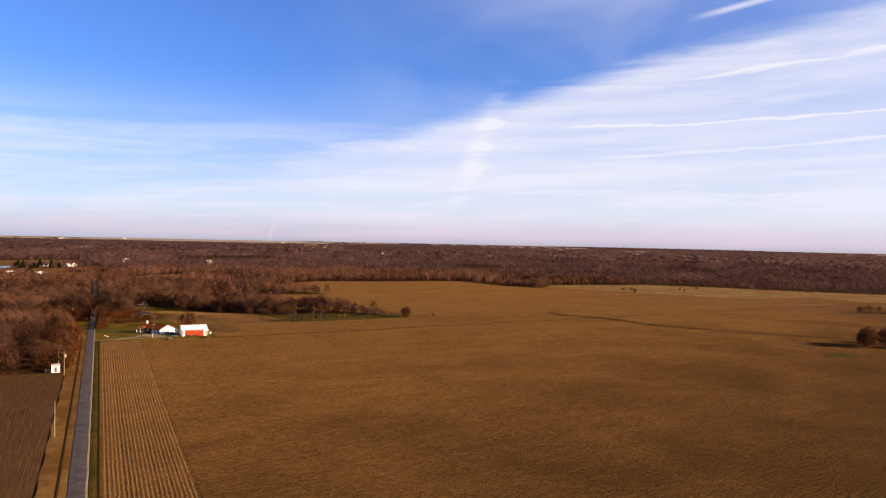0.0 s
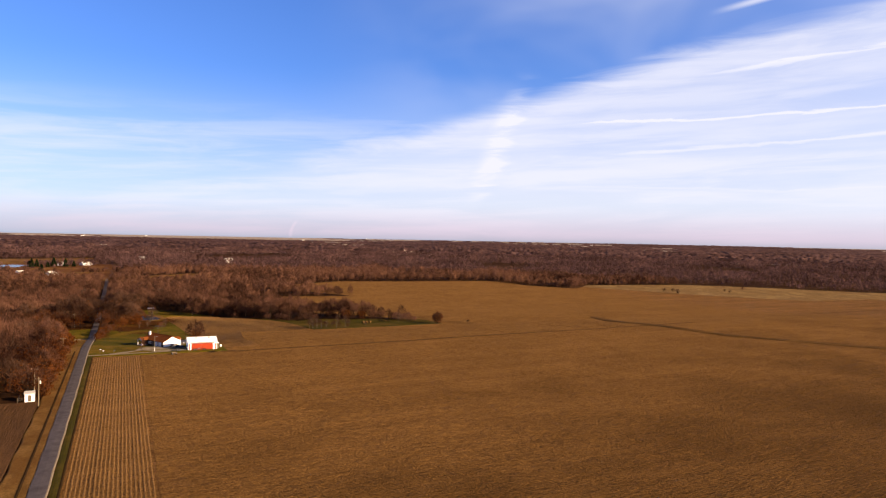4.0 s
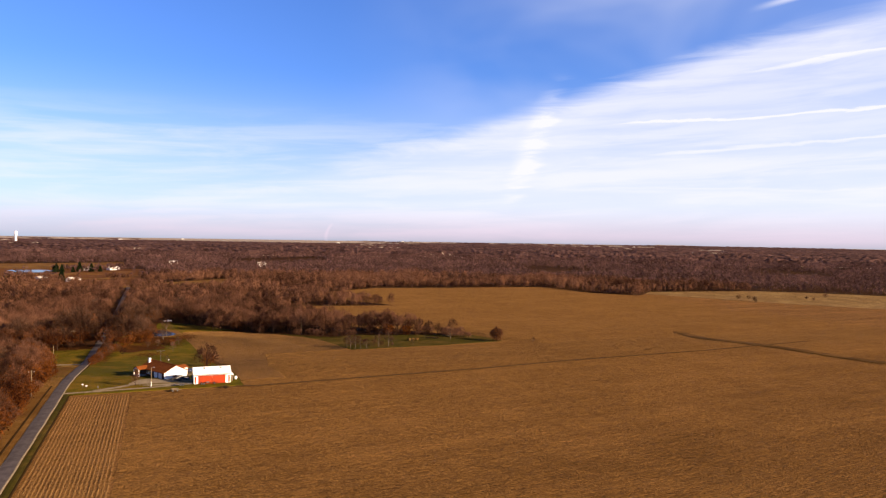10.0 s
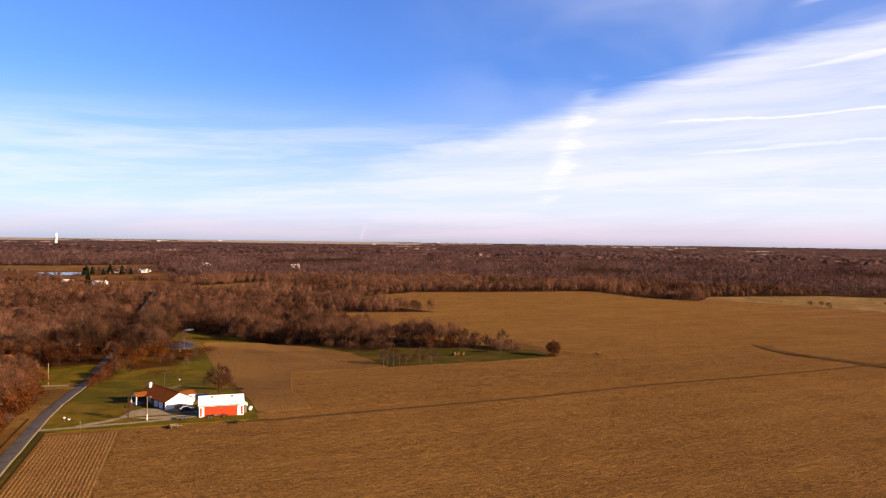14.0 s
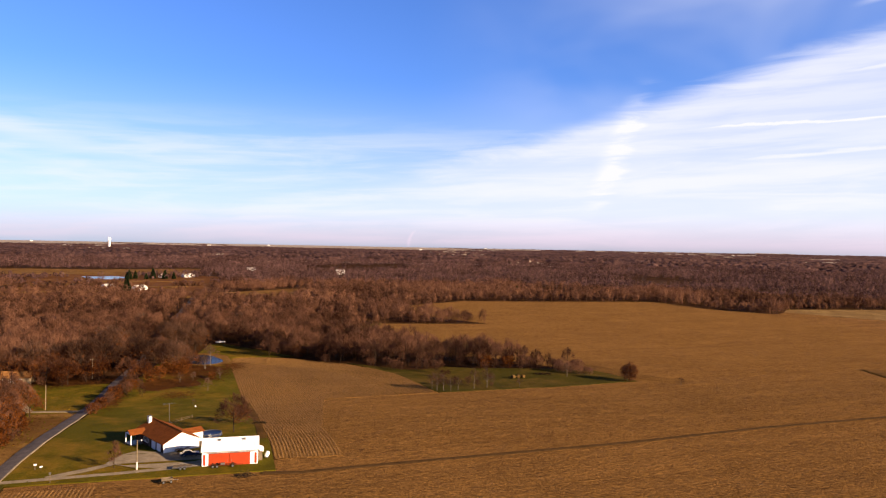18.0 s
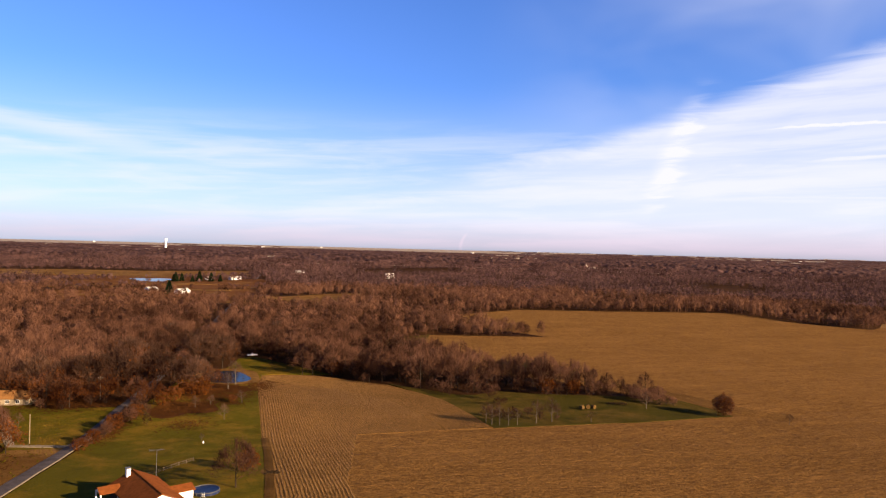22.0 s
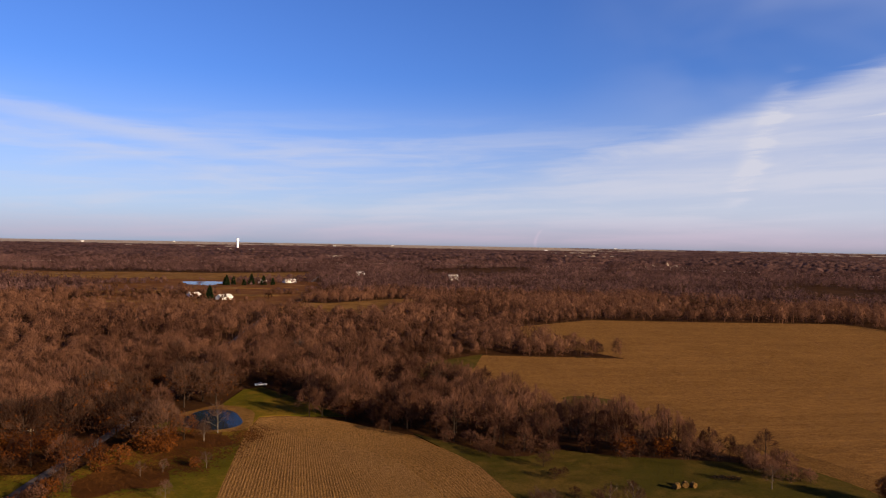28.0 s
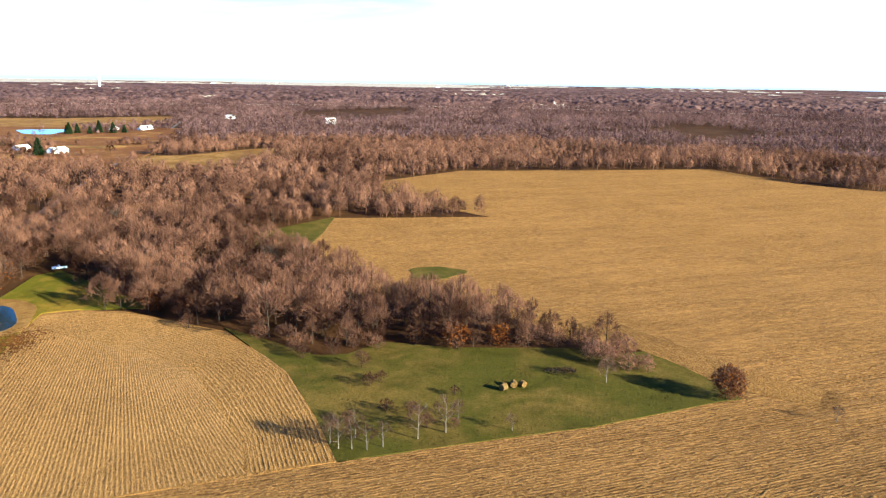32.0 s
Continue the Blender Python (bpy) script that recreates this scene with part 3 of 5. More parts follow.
def plant(kinds, x, y, size=1.0, turn=None, group="", label=""):
    entry = kinds[RNG.integers(len(kinds))]
    m = Matrix.Translation((x, y, float(height(x, y)) - 0.1)) @ Euler((0, 0, RNG.uniform(0, 6.28) if turn is None else turn)).to_matrix().to_4x4()
    if entry[1]:
        ob = copy_thing(entry[0], m)
    else:
        ob, entry[1] = entry[0], True
        ob.matrix_basis = m
    q = size * RNG.uniform(0.92, 1.08)
    ob.scale = (q * RNG.uniform(0.9, 1.1), q * RNG.uniform(0.9, 1.1), q)
    return tagged(ob, label, group=group)


WOOD = tree_kind("bare_tree", 7, "leafless grey-brown deciduous tree at the wood's edge", 13, 4.7, 9, 2300, 0.085, low=0.13)
SLIM = tree_kind("slender_tree", 4, "slender leafless tree at the wood's edge", 10, 2.6, 8, 900, 0.085, low=0.14)
OAK = tree_kind("oak_tree", 3, "oak holding rust-brown dead leaves on its lower boughs", 11.5, 4.7, 10, 1300, 0.085, 900, 0.14, leaf_low=1.0)
RUSTY = tree_kind("small_oak", 2, "small oak covered in rust-orange dead leaves", 6.5, 3.0, 9, 400, 0.07, 900, 0.08)
BIG = tree_kind("spreading_tree", 3, "wide leafless tree with a rounded crown of fine twigs", 13, 6.2, 14, 4200, 0.09, 500, low=0.12, twig_mat=TWIG_LIGHT, leaf_low=1.0)
BUSH = tree_kind("thicket_bush", 3, "low leafless reddish-brown bush", 4.2, 2.2, 10, 760, 0.085, low=0.05)
LONE = tree_kind("round_tree", 1, "small round bushy tree alone at the field's corner", 8.2, 3.6, 16, 3400, 0.085, 700, low=0.06)
BIRCH = tree_kind("sapling", 3, "slender grey-barked leafless sapling in the grass", 7.5, 2.3, 9, 720, 0.045, low=0.2, bark=PALE_BARK, twig_mat=TWIG_LIGHT)
PALE = tree_kind("pale_tree", 2, "whitish leafless sycamore standing out of the wood", 13, 4.2, 11, 1000, 0.06, low=0.25, bark=PALE_BARK, twig_mat=TWIG_PALE)

GLADE = [(84, 268), (66, 280), (58, 300), (70, 316), (90, 332), (104, 342), (96, 310), (88, 286)]
SMALL_GLADE = oval(12, 381, 25, 10, 0.05)
OPEN = [FIELD, LOT, MEADOW_EDGE, PALE_FIELD, BARE_FIELD, WEST_LAWN, HILL, FAR_STRIP, GLADE, SMALL_GLADE]


def wooded(x, y):
    """Where the woods stand."""
    ok = np.ones(np.broadcast(x, y).shape, bool)
    for poly in OPEN:
        ok &= ~inside(poly, x, y)
    ok &= ~((np.abs(x - ROAD_X) < np.where(y > 118, 5.0, 6.2)) & (y < 1000))
    ok &= ~((x > -52) & (x < 0) & (y < 100)) & (y > -88)
    ok &= ~((x > 500) & (y < 214) & (x < 1130)) & (np.hypot(x + 4, y - 257) > 11)
    return ok


def scatter(x0, x1, y0, y1, gap, rng):
    """Points on a jittered grid."""
    nx, ny = int((x1 - x0) / gap), int((y1 - y0) / gap)
    i, j = np.meshgrid(np.arange(nx), np.arange(ny))
    x = x0 + (i + rng.uniform(0.02, 0.98, i.shape)) * gap
    y = y0 + (j + rng.uniform(0.02, 0.98, i.shape)) * gap
    return x.ravel(), y.ravel()


BIG_SPOTS = [(-62.5, 167, 1.35), (-71, 173, 1.25), (-54, 176, 1.3), (-23, 170, 1.15), (-33.8, 176, 1.3), (-41, 184, 1.3), (-19, 229, 1.25), (-26, 236, 1.15),
             (-30.6, 226, 1.3), (-50, 222, 1.3), (-61, 224, 1.3), (-84, 176, 1.2), (-72.3, 46.5, 1.0), (-67.2, -38.6, 1.0), (-63, -68.4, 0.95)]
PX, PY = -14.8, 205.5   # the pond's middle


def near_woods():
    """The trees that the camera passes nearest: those at the edges are things of their own, those behind are joined."""
    x, y = scatter(-110, 195, -86, 330, 7.0, RNG)
    keep = wooded(x, y) & (np.hypot((x - PX) / 15, (y - PY) / 19) > 1)
    keep &= ~inside(YARDS, x, y)
    for bx, by, _ in BIG_SPOTS:   # the wide trees have room about them
        keep &= (np.hypot(x - bx, y - by) > 7.5) & ~((np.abs(x - bx) < 8) & (y < by) & (y > by - 17))
    x, y = x[keep], y[keep]
    edge = ~(wooded(x + 5, y - 10) & wooded(x, y - 12) & wooded(x + 10, y - 3))
    for px, py in zip(x[edge], y[edge]):
        u = RNG.random()
        if px < ROAD_X and py < 60:
            kinds = OAK if u < 0.75 else WOOD
        elif px < 5 and py < 235 and u < 0.45:
            kinds = OAK
        elif u < 0.28:
            kinds = BUSH
        elif u < 0.5:
            kinds = SLIM
        elif px > 138 and py > 120:
            kinds = BUSH if u < 0.85 else SLIM
        else:
            kinds = WOOD
        plant(kinds, px, py, RNG.uniform(0.8, 1.2), group="trees at the wood's edge")
        if u < 0.7 and py > 100:
            plant(BUSH, px + RNG.uniform(-3, 3), py - RNG.uniform(1, 4), RNG.uniform(0.8, 1.5), group="bushes at the wood's edge")
    stems, crowns, sf, cf, ns, nc = [], [], [], [], 0, 0
    for px, py in zip(x[~edge], y[~edge]):
        entry = (WOOD if RNG.random() < 0.75 else SLIM)[RNG.integers(4)]
        (tv, tf), (cv, cc) = entry[2], entry[3]
        a, q = RNG.uniform(0, 6.28), RNG.uniform(0.7, 1.25)
        turn = np.array([[math.cos(a), -math.sin(a), 0], [math.sin(a), math.cos(a), 0], [0, 0, 1]]) * q
        at = np.array((px, py, float(height(px, py)) - 0.1))
        some = slice(0, int(len(cc) * 0.44))
        stems.append(tv @ turn.T + at)
        sf.append(tf[:90] + ns)
        ns += len(tv)
        tri = cv[:len(cc[some]) * 3].reshape(-1, 3, 3)
        mid = tri[:, :2].mean(1, keepdims=True)
        tri = np.concatenate([mid + (tri[:, :2] - mid) * 1.5, tri[:, 2:]], 1).reshape(-1, 3)
        crowns.append(tri @ turn.T + at)
        cf.append(cc[some] + nc)
        nc += len(cc[some]) * 3
    top = tagged(new("woods"), "dense leafless winter wood behind its edge", "woodland", kind="stuff")
    tagged(mesh_object("stems", np.concatenate(stems), np.concatenate(sf), BARK, top), kind="stuff")
    tagged(mesh_object("twigs", np.concatenate(crowns), np.concatenate(cf), TWIG, top), kind="stuff")


near_woods()


def far_woods(name, gap, ring, blades, size, seed, width, label, mat):
    """Woodland farther off as joined geometry: each tree a fan of twig blades round a stem."""
    rng = np.random.default_rng(seed)
    lo, hi = ring
    x, y = scatter(-hi * 0.75, hi * 0.95, -90, hi, gap, rng)
    d = np.hypot(x - 20, y + 60)
    az = np.degrees(np.arctan2(x - 40, y + 300))
    keep = (d >= lo) & (d < hi) & wooded(x, y) & (az > -34) & (az < 64)
    keep &= ~((x > -110) & (x < 195) & (y < 330) & (y > -86))
    keep &= np.hypot((x + 188) / 33, (y - 880) / 52) > 1
    open_land = np.sin(x * 0.0041 + 1.3) * np.sin(y * 0.0057 + 0.4) + 0.6 * np.sin(x * 0.011 - y * 0.006)
    keep &= (open_land < 0.95) | (d < 700)
    clumps = np.sin(x * 0.031 + 1.7 * np.sin(y * 0.019)) + np.sin(y * 0.027 - x * 0.012) + rng.normal(0, 0.5, len(x))
    keep &= ~inside(YARDS, x, y) | (clumps > 0.55)
    x, y = x[keep], y[keep]
    n = len(x)
    lump = 0.85 + 0.25 * np.sin(x * 0.05 + y * 0.021) * np.sin(y * 0.043 - x * 0.017)
    ridge = np.sin(y * 0.033 + 1.3 * np.sin(x * 0.008) + 0.8) * np.sin(x * 0.011 + 0.6 * np.sin(y * 0.013))
    h = size * rng.uniform(0.62, 1.15, n) * (lump + 0.42 * ridge * step(450, 700, np.hypot(x - 20, y + 60)))
    h *= np.where(inside(YARDS, x, y), 0.5, 1.0)
    z = height(x, y)
    a = rng.uniform(0, 2 * np.pi, (n, blades))
    up = rng.uniform(-0.85, 1.0, (n, blades))
    flat = np.sqrt(1 - up * up)
    flat = np.where(up < 0, 1 - 0.35 * up * up, flat)
    wide = gap * rng.uniform(0.42, 0.72, (n, 1)) * (h / size)[:, None]
    tall = h[:, None] * rng.uniform(0.44, 0.54, (n, 1))
    depth = 1 - 0.5 * rng.random((n, blades)) ** 1.6
    c = np.stack([x[:, None] + wide * depth * flat * np.cos(a), y[:, None] + wide * depth * flat * np.sin(a), z[:, None] + h[:, None] - tall + tall * depth * up], -1)
    face = np.stack([flat * np.cos(a), flat * np.sin(a), up], -1) + rng.normal(0, 0.2, (n, blades, 3))
    face /= np.linalg.norm(face, axis=-1, keepdims=True)
    rise = rng.normal(0, 0.55, (n, blades, 3)) + (0, 0, 1.0)
    rise -= face * (rise * face).sum(-1, keepdims=True)
    rise /= np.linalg.norm(rise, axis=-1, keepdims=True) + 1e-6
    side = np.cross(face, rise) * width / 2
    tip = c + rise * size * rng.uniform(0.1, 0.22, (n, blades, 1))
    # a few blades stand as stems
    stems = max(1, blades // 40)
    c[:, :stems, 2], tip[:, :stems] = z[:, None] - 0.3, c[:, :stems]
    tip[:, :stems, 2] = (z + h * 0.7)[:, None]
    side[:, :stems] *= 0.3 / max(width, 0.5)
    v = np.stack([c - side, c + side, tip], 2).reshape(-1, 3)
    f = np.arange(len(v)).reshape(-1, 3)
    return tagged(mesh_object(name, v, f, mat), label, "woodland", kind="stuff")


far_woods("mid_woods", 9.0, (0, 470), 275, 13.5, 20, 0.27, "leafless brown woodland behind the fields", TWIG)
far_woods("mid_woods", 9.4, (470, 800), 138, 13.5, 21, 0.47, "leafless brown woodland beyond the corn field", TWIG)
# this ring takes the twig colour that has haze mixed in
far_woods("far_woods", 11.5, (800, 1800), 26, 14.0, 22, 1.2, "distant leafless woodland in haze-tinted brown", TWIG_HAZED)


def canopy():
    """The farthest woods: a lumpy canopy with long open strips, giving way to pale open land under the skyline. Haze is
    put into its colours.
    """
    radii = np.concatenate([np.geomspace(1650, 4980, 150)])
    turns = np.radians(np.linspace(-45, 75, 900))
    r, a = np.meshgrid(radii, turns, indexing="ij")
    x, y = 20 + r * np.sin(a), -60 + r * np.cos(a)
    rng = np.random.default_rng(5)
    lumps = rng.normal(0, 1, r.shape)
    lumps = (lumps + np.roll(lumps, 1, 1) + np.roll(lumps, 1, 0)) / 1.7
    deg = np.degrees(a)
    strip = np.sin(r * 0.011 + 1.3 * np.sin(a * 5) + 0.6 * np.sin(a * 17)) + 0.9 * np.sin(a * 13 + r * 0.0016) + 0.4 * np.sin(r * 0.023 - a * 31)
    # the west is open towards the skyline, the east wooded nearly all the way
    # the outermost rows turn pale all round, standing in for haze
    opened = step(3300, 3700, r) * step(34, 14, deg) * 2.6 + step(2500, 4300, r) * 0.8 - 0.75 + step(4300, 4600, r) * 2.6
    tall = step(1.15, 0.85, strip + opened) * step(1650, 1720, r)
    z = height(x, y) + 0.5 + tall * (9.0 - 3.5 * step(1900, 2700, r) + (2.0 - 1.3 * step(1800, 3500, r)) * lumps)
    n = len(turns)
    i, j = np.meshgrid(np.arange(len(radii) - 1), np.arange(n - 1), indexing="ij")
    k = i * n + j
    f = np.stack([k, k + 1, k + n + 1, k + n], -1).reshape(-1, 4)
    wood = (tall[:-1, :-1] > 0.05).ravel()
    ob = mesh_object("canopy", np.stack([x, y, z], -1).reshape(-1, 3), f, [TWIG_HAZED, HAZED_LAND], smooth=True)
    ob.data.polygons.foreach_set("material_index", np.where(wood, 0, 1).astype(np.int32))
    return tagged(ob, "distant haze-tinted woods and pale fields reaching the skyline", "woodland", kind="stuff")


canopy()

# ---- rows of corn stubble ----


def stubble_rows(name, poly, lines, tall, wide, mat, label, lift=0.05, loose=0.035):
    """Ridges of cut stalks along lines of the plan, where these lie inside the outline."""
    rng = np.random.default_rng(11)
    vs, fs, base = [], [], 0
    for line in lines:
        ok = inside(poly, line[:, 0], line[:, 1]).astype(int)
        turns = np.flatnonzero(np.diff(np.concatenate([[0], ok, [0]])))
        for a, b in zip(turns[::2], turns[1::2]):
            n = b - a
            if n < 4:
                continue
            c = line[a:b]
            d = np.gradient(c, axis=0)
            side = np.stack([d[:, 1], -d[:, 0]], -1) / np.linalg.norm(d, axis=1)[:, None]
            c = c + side * rng.normal(0, loose, (n, 1))
            w, h = wide * rng.uniform(0.8, 1.15, n), tall * rng.uniform(max(0.2, 1 - 9 * loose), 1.25, n)
            rows3 = []
            for off, up in ((-0.5, 0), (rng.uniform(-0.1, 0.1), 1), (0.5, 0)):
                p = c + side * (off * w)[:, None]
                rows3.append(np.column_stack([p, height(p[:, 0], p[:, 1]) + lift + up * h]))
            vs.append(np.stack(rows3, 1).reshape(-1, 3))
            q = base + np.arange(n - 1)[:, None] * 3
            fs += [q + (0, 3, 4, 1), q + (1, 4, 5, 2)]
            base += n * 3
    return tagged(mesh_object(name, np.concatenate(vs), np.concatenate(fs), mat), label, "corn stubble", kind="stuff")


STRAIGHT = [(17, 3), (34, 3), (31.8, 35.2), (35.2, 67.5), (38.2, 94.5), (60.5, 97.2), (67.5, 98), (66.4, 111.2), (58.7, 134.8), (52.2, 152.5), (34.1, 175.1), (19.3, 183), (1.4, 198.7),
            (0.2, 191.2), (5.1, 132.8), (9.2, 83.7), (16, 22)]


def plot_lines():
    """Rows beside the lawn: they follow its edge, and bend over towards the wood farther east."""
    y = np.arange(3, 205, 0.9)
    edge = np.interp(y, [-6, 22, 83.7, 132.8, 191.2, 210], [17, 16, 9.2, 5.1, 0.2, -1.4])
    edge = np.convolve(np.pad(edge, 12, mode="reflect", reflect_type="odd"), np.full(25, 0.04), "valid")
    return [np.column_stack([edge + o - 0.11 * (o / 39) ** 2 * np.maximum(0, y - 96), y]) for o in np.arange(0.6, 86, 0.9)]


stubble_rows("stubble_rows", STRAIGHT, plot_lines(), 0.1, 0.5, STALK, "rows of cut corn stalks beside the lawn", 0.08)


def headland_rows():
    """Rows that bend round the plot's far edge, between its inner and its outer line."""
    outer = np.array([(2, 207.5), (15.1, 210), (32.5, 203), (50.6, 187.5), (68.2, 164), (76, 146.5), (81, 121), (83.5, 100.5)])
    inner = np.array([(1.6, 199.2), (19.3, 183.4), (34.1, 175.5), (46, 161), (53, 151.5), (59.4, 134.8), (66.8, 111.2), (68.2, 98.8)])
    rng = np.random.default_rng(12)
    t = np.linspace(0, 7, 210)
    k = np.minimum(t.astype(int), 6)
    curve = lambda p: p[k] + (p[k + 1] - p[k]) * (t - k)[:, None]
    a, b = curve(inner), curve(outer)
    for line in (a, b):
        for _ in range(12):
            line[1:-1] = (line[:-2] + 2 * line[1:-1] + line[2:]) / 4
    vs, fs = [], []
    n, rows = len(t), 18
    for r in range(rows):
        m = a + (b - a) * (r + 0.5) / rows + rng.normal(0, 0.05, (n, 2))
        d = np.gradient(m, axis=0)
        side = np.stack([d[:, 1], -d[:, 0]], -1) / np.linalg.norm(d, axis=1)[:, None]
        gap = np.linalg.norm(b - a, axis=1) / rows
        w = gap * 0.5 * rng.uniform(0.75, 1.2, n)
        for off, up in ((-0.5, 0), (rng.uniform(-0.1, 0.1), 1), (0.5, 0)):
            p = m + side * (off * w)[:, None]
            vs.append(np.column_stack([p, height(p[:, 0], p[:, 1]) + 0.08 + up * 0.11 * rng.uniform(0.7, 1.2, n)]))
        i = np.arange(n - 1)
        for q in (3 * r * n, (3 * r + 1) * n):
            fs.append(np.stack([q + i, q + i + n, q + i + n + 1, q + i + 1], -1)[:, ::-1])
    return tagged(mesh_object("stubble_rows", np.concatenate(vs), np.concatenate(fs), STALK), "curving rows of cut corn stalks along the plot's edge", "corn stubble", kind="stuff")


headland_rows()
ROADSIDE = [(-39.5, -420), (-21, -420), (-21, -8), (-39.5, -8)]
ROAD_LINES = [np.column_stack([np.full(374, x), np.arange(374) * 1.1 - 420]) for x in np.arange(-38.7, -21, 0.9)]
stubble_rows("stubble_rows", ROADSIDE, ROAD_LINES, 0.11, 0.52, STALK, "rows of cut corn stalks along the road", -0.1)


def field_rows():
    """Rows across the large field, as far as they can be told apart."""
    rng = np.random.default_rng(13)
    lines = []
    for value in np.arange(-351, 495, 0.9):
        x = np.concatenate([np.arange(-20.5, 190, 1.7), np.arange(190, 520 - rng.uniform(0, 60), 5.5)])
        lines.append(np.column_stack([x, value + ROW_SLOPE * (x - 100)]))
    stubble_rows("stubble_rows", FIELD, lines, 0.11, 0.5, STANDING, "stubble rows across the large corn field", -0.07, 0.2)


field_rows()


HEADLAND = [(164, 168), (171, 146), (177.5, 127), (184, 113), (198, 98)]


def meadow_headland():
    """Rows that run round the meadow's corner, on darker trodden soil."""
    t = np.linspace(0, 4, 90)
    k = np.minimum(t.astype(int), 3)
    p = np.array(HEADLAND, float)
    c = p[k] + (p[k + 1] - p[k]) * (t - k)[:, None]
    for _ in range(14):
        c[1:-1] = (c[:-2] + 2 * c[1:-1] + c[2:]) / 4
    d = np.gradient(c, axis=0)
    side = np.stack([-d[:, 1], d[:, 0]], -1) / np.linalg.norm(d, axis=1)[:, None]
    lines = [c + side * (0.8 + 0.9 * r) for r in range(13)]
    ribbon("headland", [tuple(q) for q in (c + side * 6.2)[::6]], 12, STUBBLE_NS, 0.12, "trodden darker strip of stubble round the meadow's corner", "field")
    stubble_rows("stubble_rows", FIELD, lines, 0.12, 0.46, STANDING, "stubble rows bending round the meadow's corner", 0.13)


meadow_headland()


def standing_stalks():
    """Tufts of cut stalks that stand along the rows of the field: small upright blades set across the rows."""
    rng = np.random.default_rng(14)
    rows, along = np.arange(-315, 126, 0.9), np.arange(-20, 330, 1.5)
    x, y = np.meshgrid(along, rows)
    x = (x + rng.uniform(-0.6, 0.6, x.shape)).ravel()
    y = (y + rng.normal(0, 0.07, y.shape)).ravel() + ROW_SLOPE * (x - 100)
    keep = inside(FIELD, x, y) & ~inside(NS_ROWS, x, y) & (rng.random(len(x)) < step(345, 200, x) * 0.95)
    for (x1, y1), (x2, y2) in [*zip(FIELD_TRACK, FIELD_TRACK[1:]), *zip(WATERWAY, WATERWAY[1:])]:
        d = np.array((x2 - x1, y2 - y1)) / math.hypot(x2 - x1, y2 - y1)
        s, t = (x - x1) * d[0] + (y - y1) * d[1], np.abs((x - x1) * d[1] - (y - y1) * d[0])
        keep &= ~((s > 0) & (s < math.hypot(x2 - x1, y2 - y1)) & (t < 1.8))
    x, y = x[keep], y[keep]
    n = len(x)
    z = height(x, y) - 0.12
    w, h = rng.uniform(0.08, 0.18, n), rng.uniform(0.16, 0.3, n)
    lean = rng.normal(0, 0.12, n)
    a = np.stack([x + lean * 0.5, y - w, z], -1)
    b = np.stack([x - lean * 0.5, y + w, z], -1)
    c = np.stack([x + rng.normal(0, 0.06, n), y + w * rng.uniform(-0.7, 0.7, n), z + h], -1)
    v = np.stack([a, b, c], 1).reshape(-1, 3)
    ob = mesh_object("stubble_tufts", v, np.arange(3 * n).reshape(-1, 3), STANDING)
    return tagged(ob, "upright tufts of cut corn stalks along the rows", "corn stubble", kind="stuff")


standing_stalks()

# ---- tufts and fallen leaves ----


def tufts(poly, gap, tall, wide, mat, seed, label):
    """Clumps of rough grass: small leaning three-sided tents."""
    rng = np.random.default_rng(seed)
    xs, ys = [p[0] for p in poly], [p[1] for p in poly]
    x, y = scatter(min(xs), max(xs), min(ys), max(ys), gap, rng)
    patchy = np.sin(x * 0.31 + 2 * np.sin(y * 0.13)) + np.sin(y * 0.27 - x * 0.11) + rng.normal(0, 1.2, len(x))
    keep = inside(poly, x, y) & (patchy > -0.4)
    x, y = x[keep], y[keep]
    n = len(x)
    z = height(x, y) + 0.06
    q = rng.uniform(0.5, 1.4, n) ** 1.5
    a = rng.uniform(0, 6.28, n)
    ring = [np.stack([x + wide * q * np.cos(a + k * 2.09) * rng.uniform(0.5, 1, n), y + wide * q * np.sin(a + k * 2.09) * rng.uniform(0.5, 1, n), z], -1) for k in range(3)]
    top = np.stack([x + rng.normal(0, 0.1, n), y + rng.normal(0, 0.1, n), z + tall * q], -1)
    v = np.stack([*ring, top], 1).reshape(-1, 3)
    i = np.arange(n)[:, None] * 4
    f = np.concatenate([i + (0, 1, 3), i + (1, 2, 3), i + (2, 0, 3)])
    return tagged(mesh_object("grass_tufts", v, f, mat), label, "grass", kind="stuff")


tufts(MEADOW_EDGE, 0.7, 0.13, 0.3, MEADOW, 31, "rough tufts of green and tan meadow grass")
tufts(LOT, 1.7, 0.12, 0.4, LAWN, 32, "slightly uneven tufts of lawn grass")
tufts(WEST_LAWN, 1.6, 0.2, 0.4, LAWN, 33, "uneven tufts of grass under trees")
tufts(PALE_FIELD, 6.0, 0.7, 1.1, PALE_GRASS, 34, "tall tufts of pale dry grass")


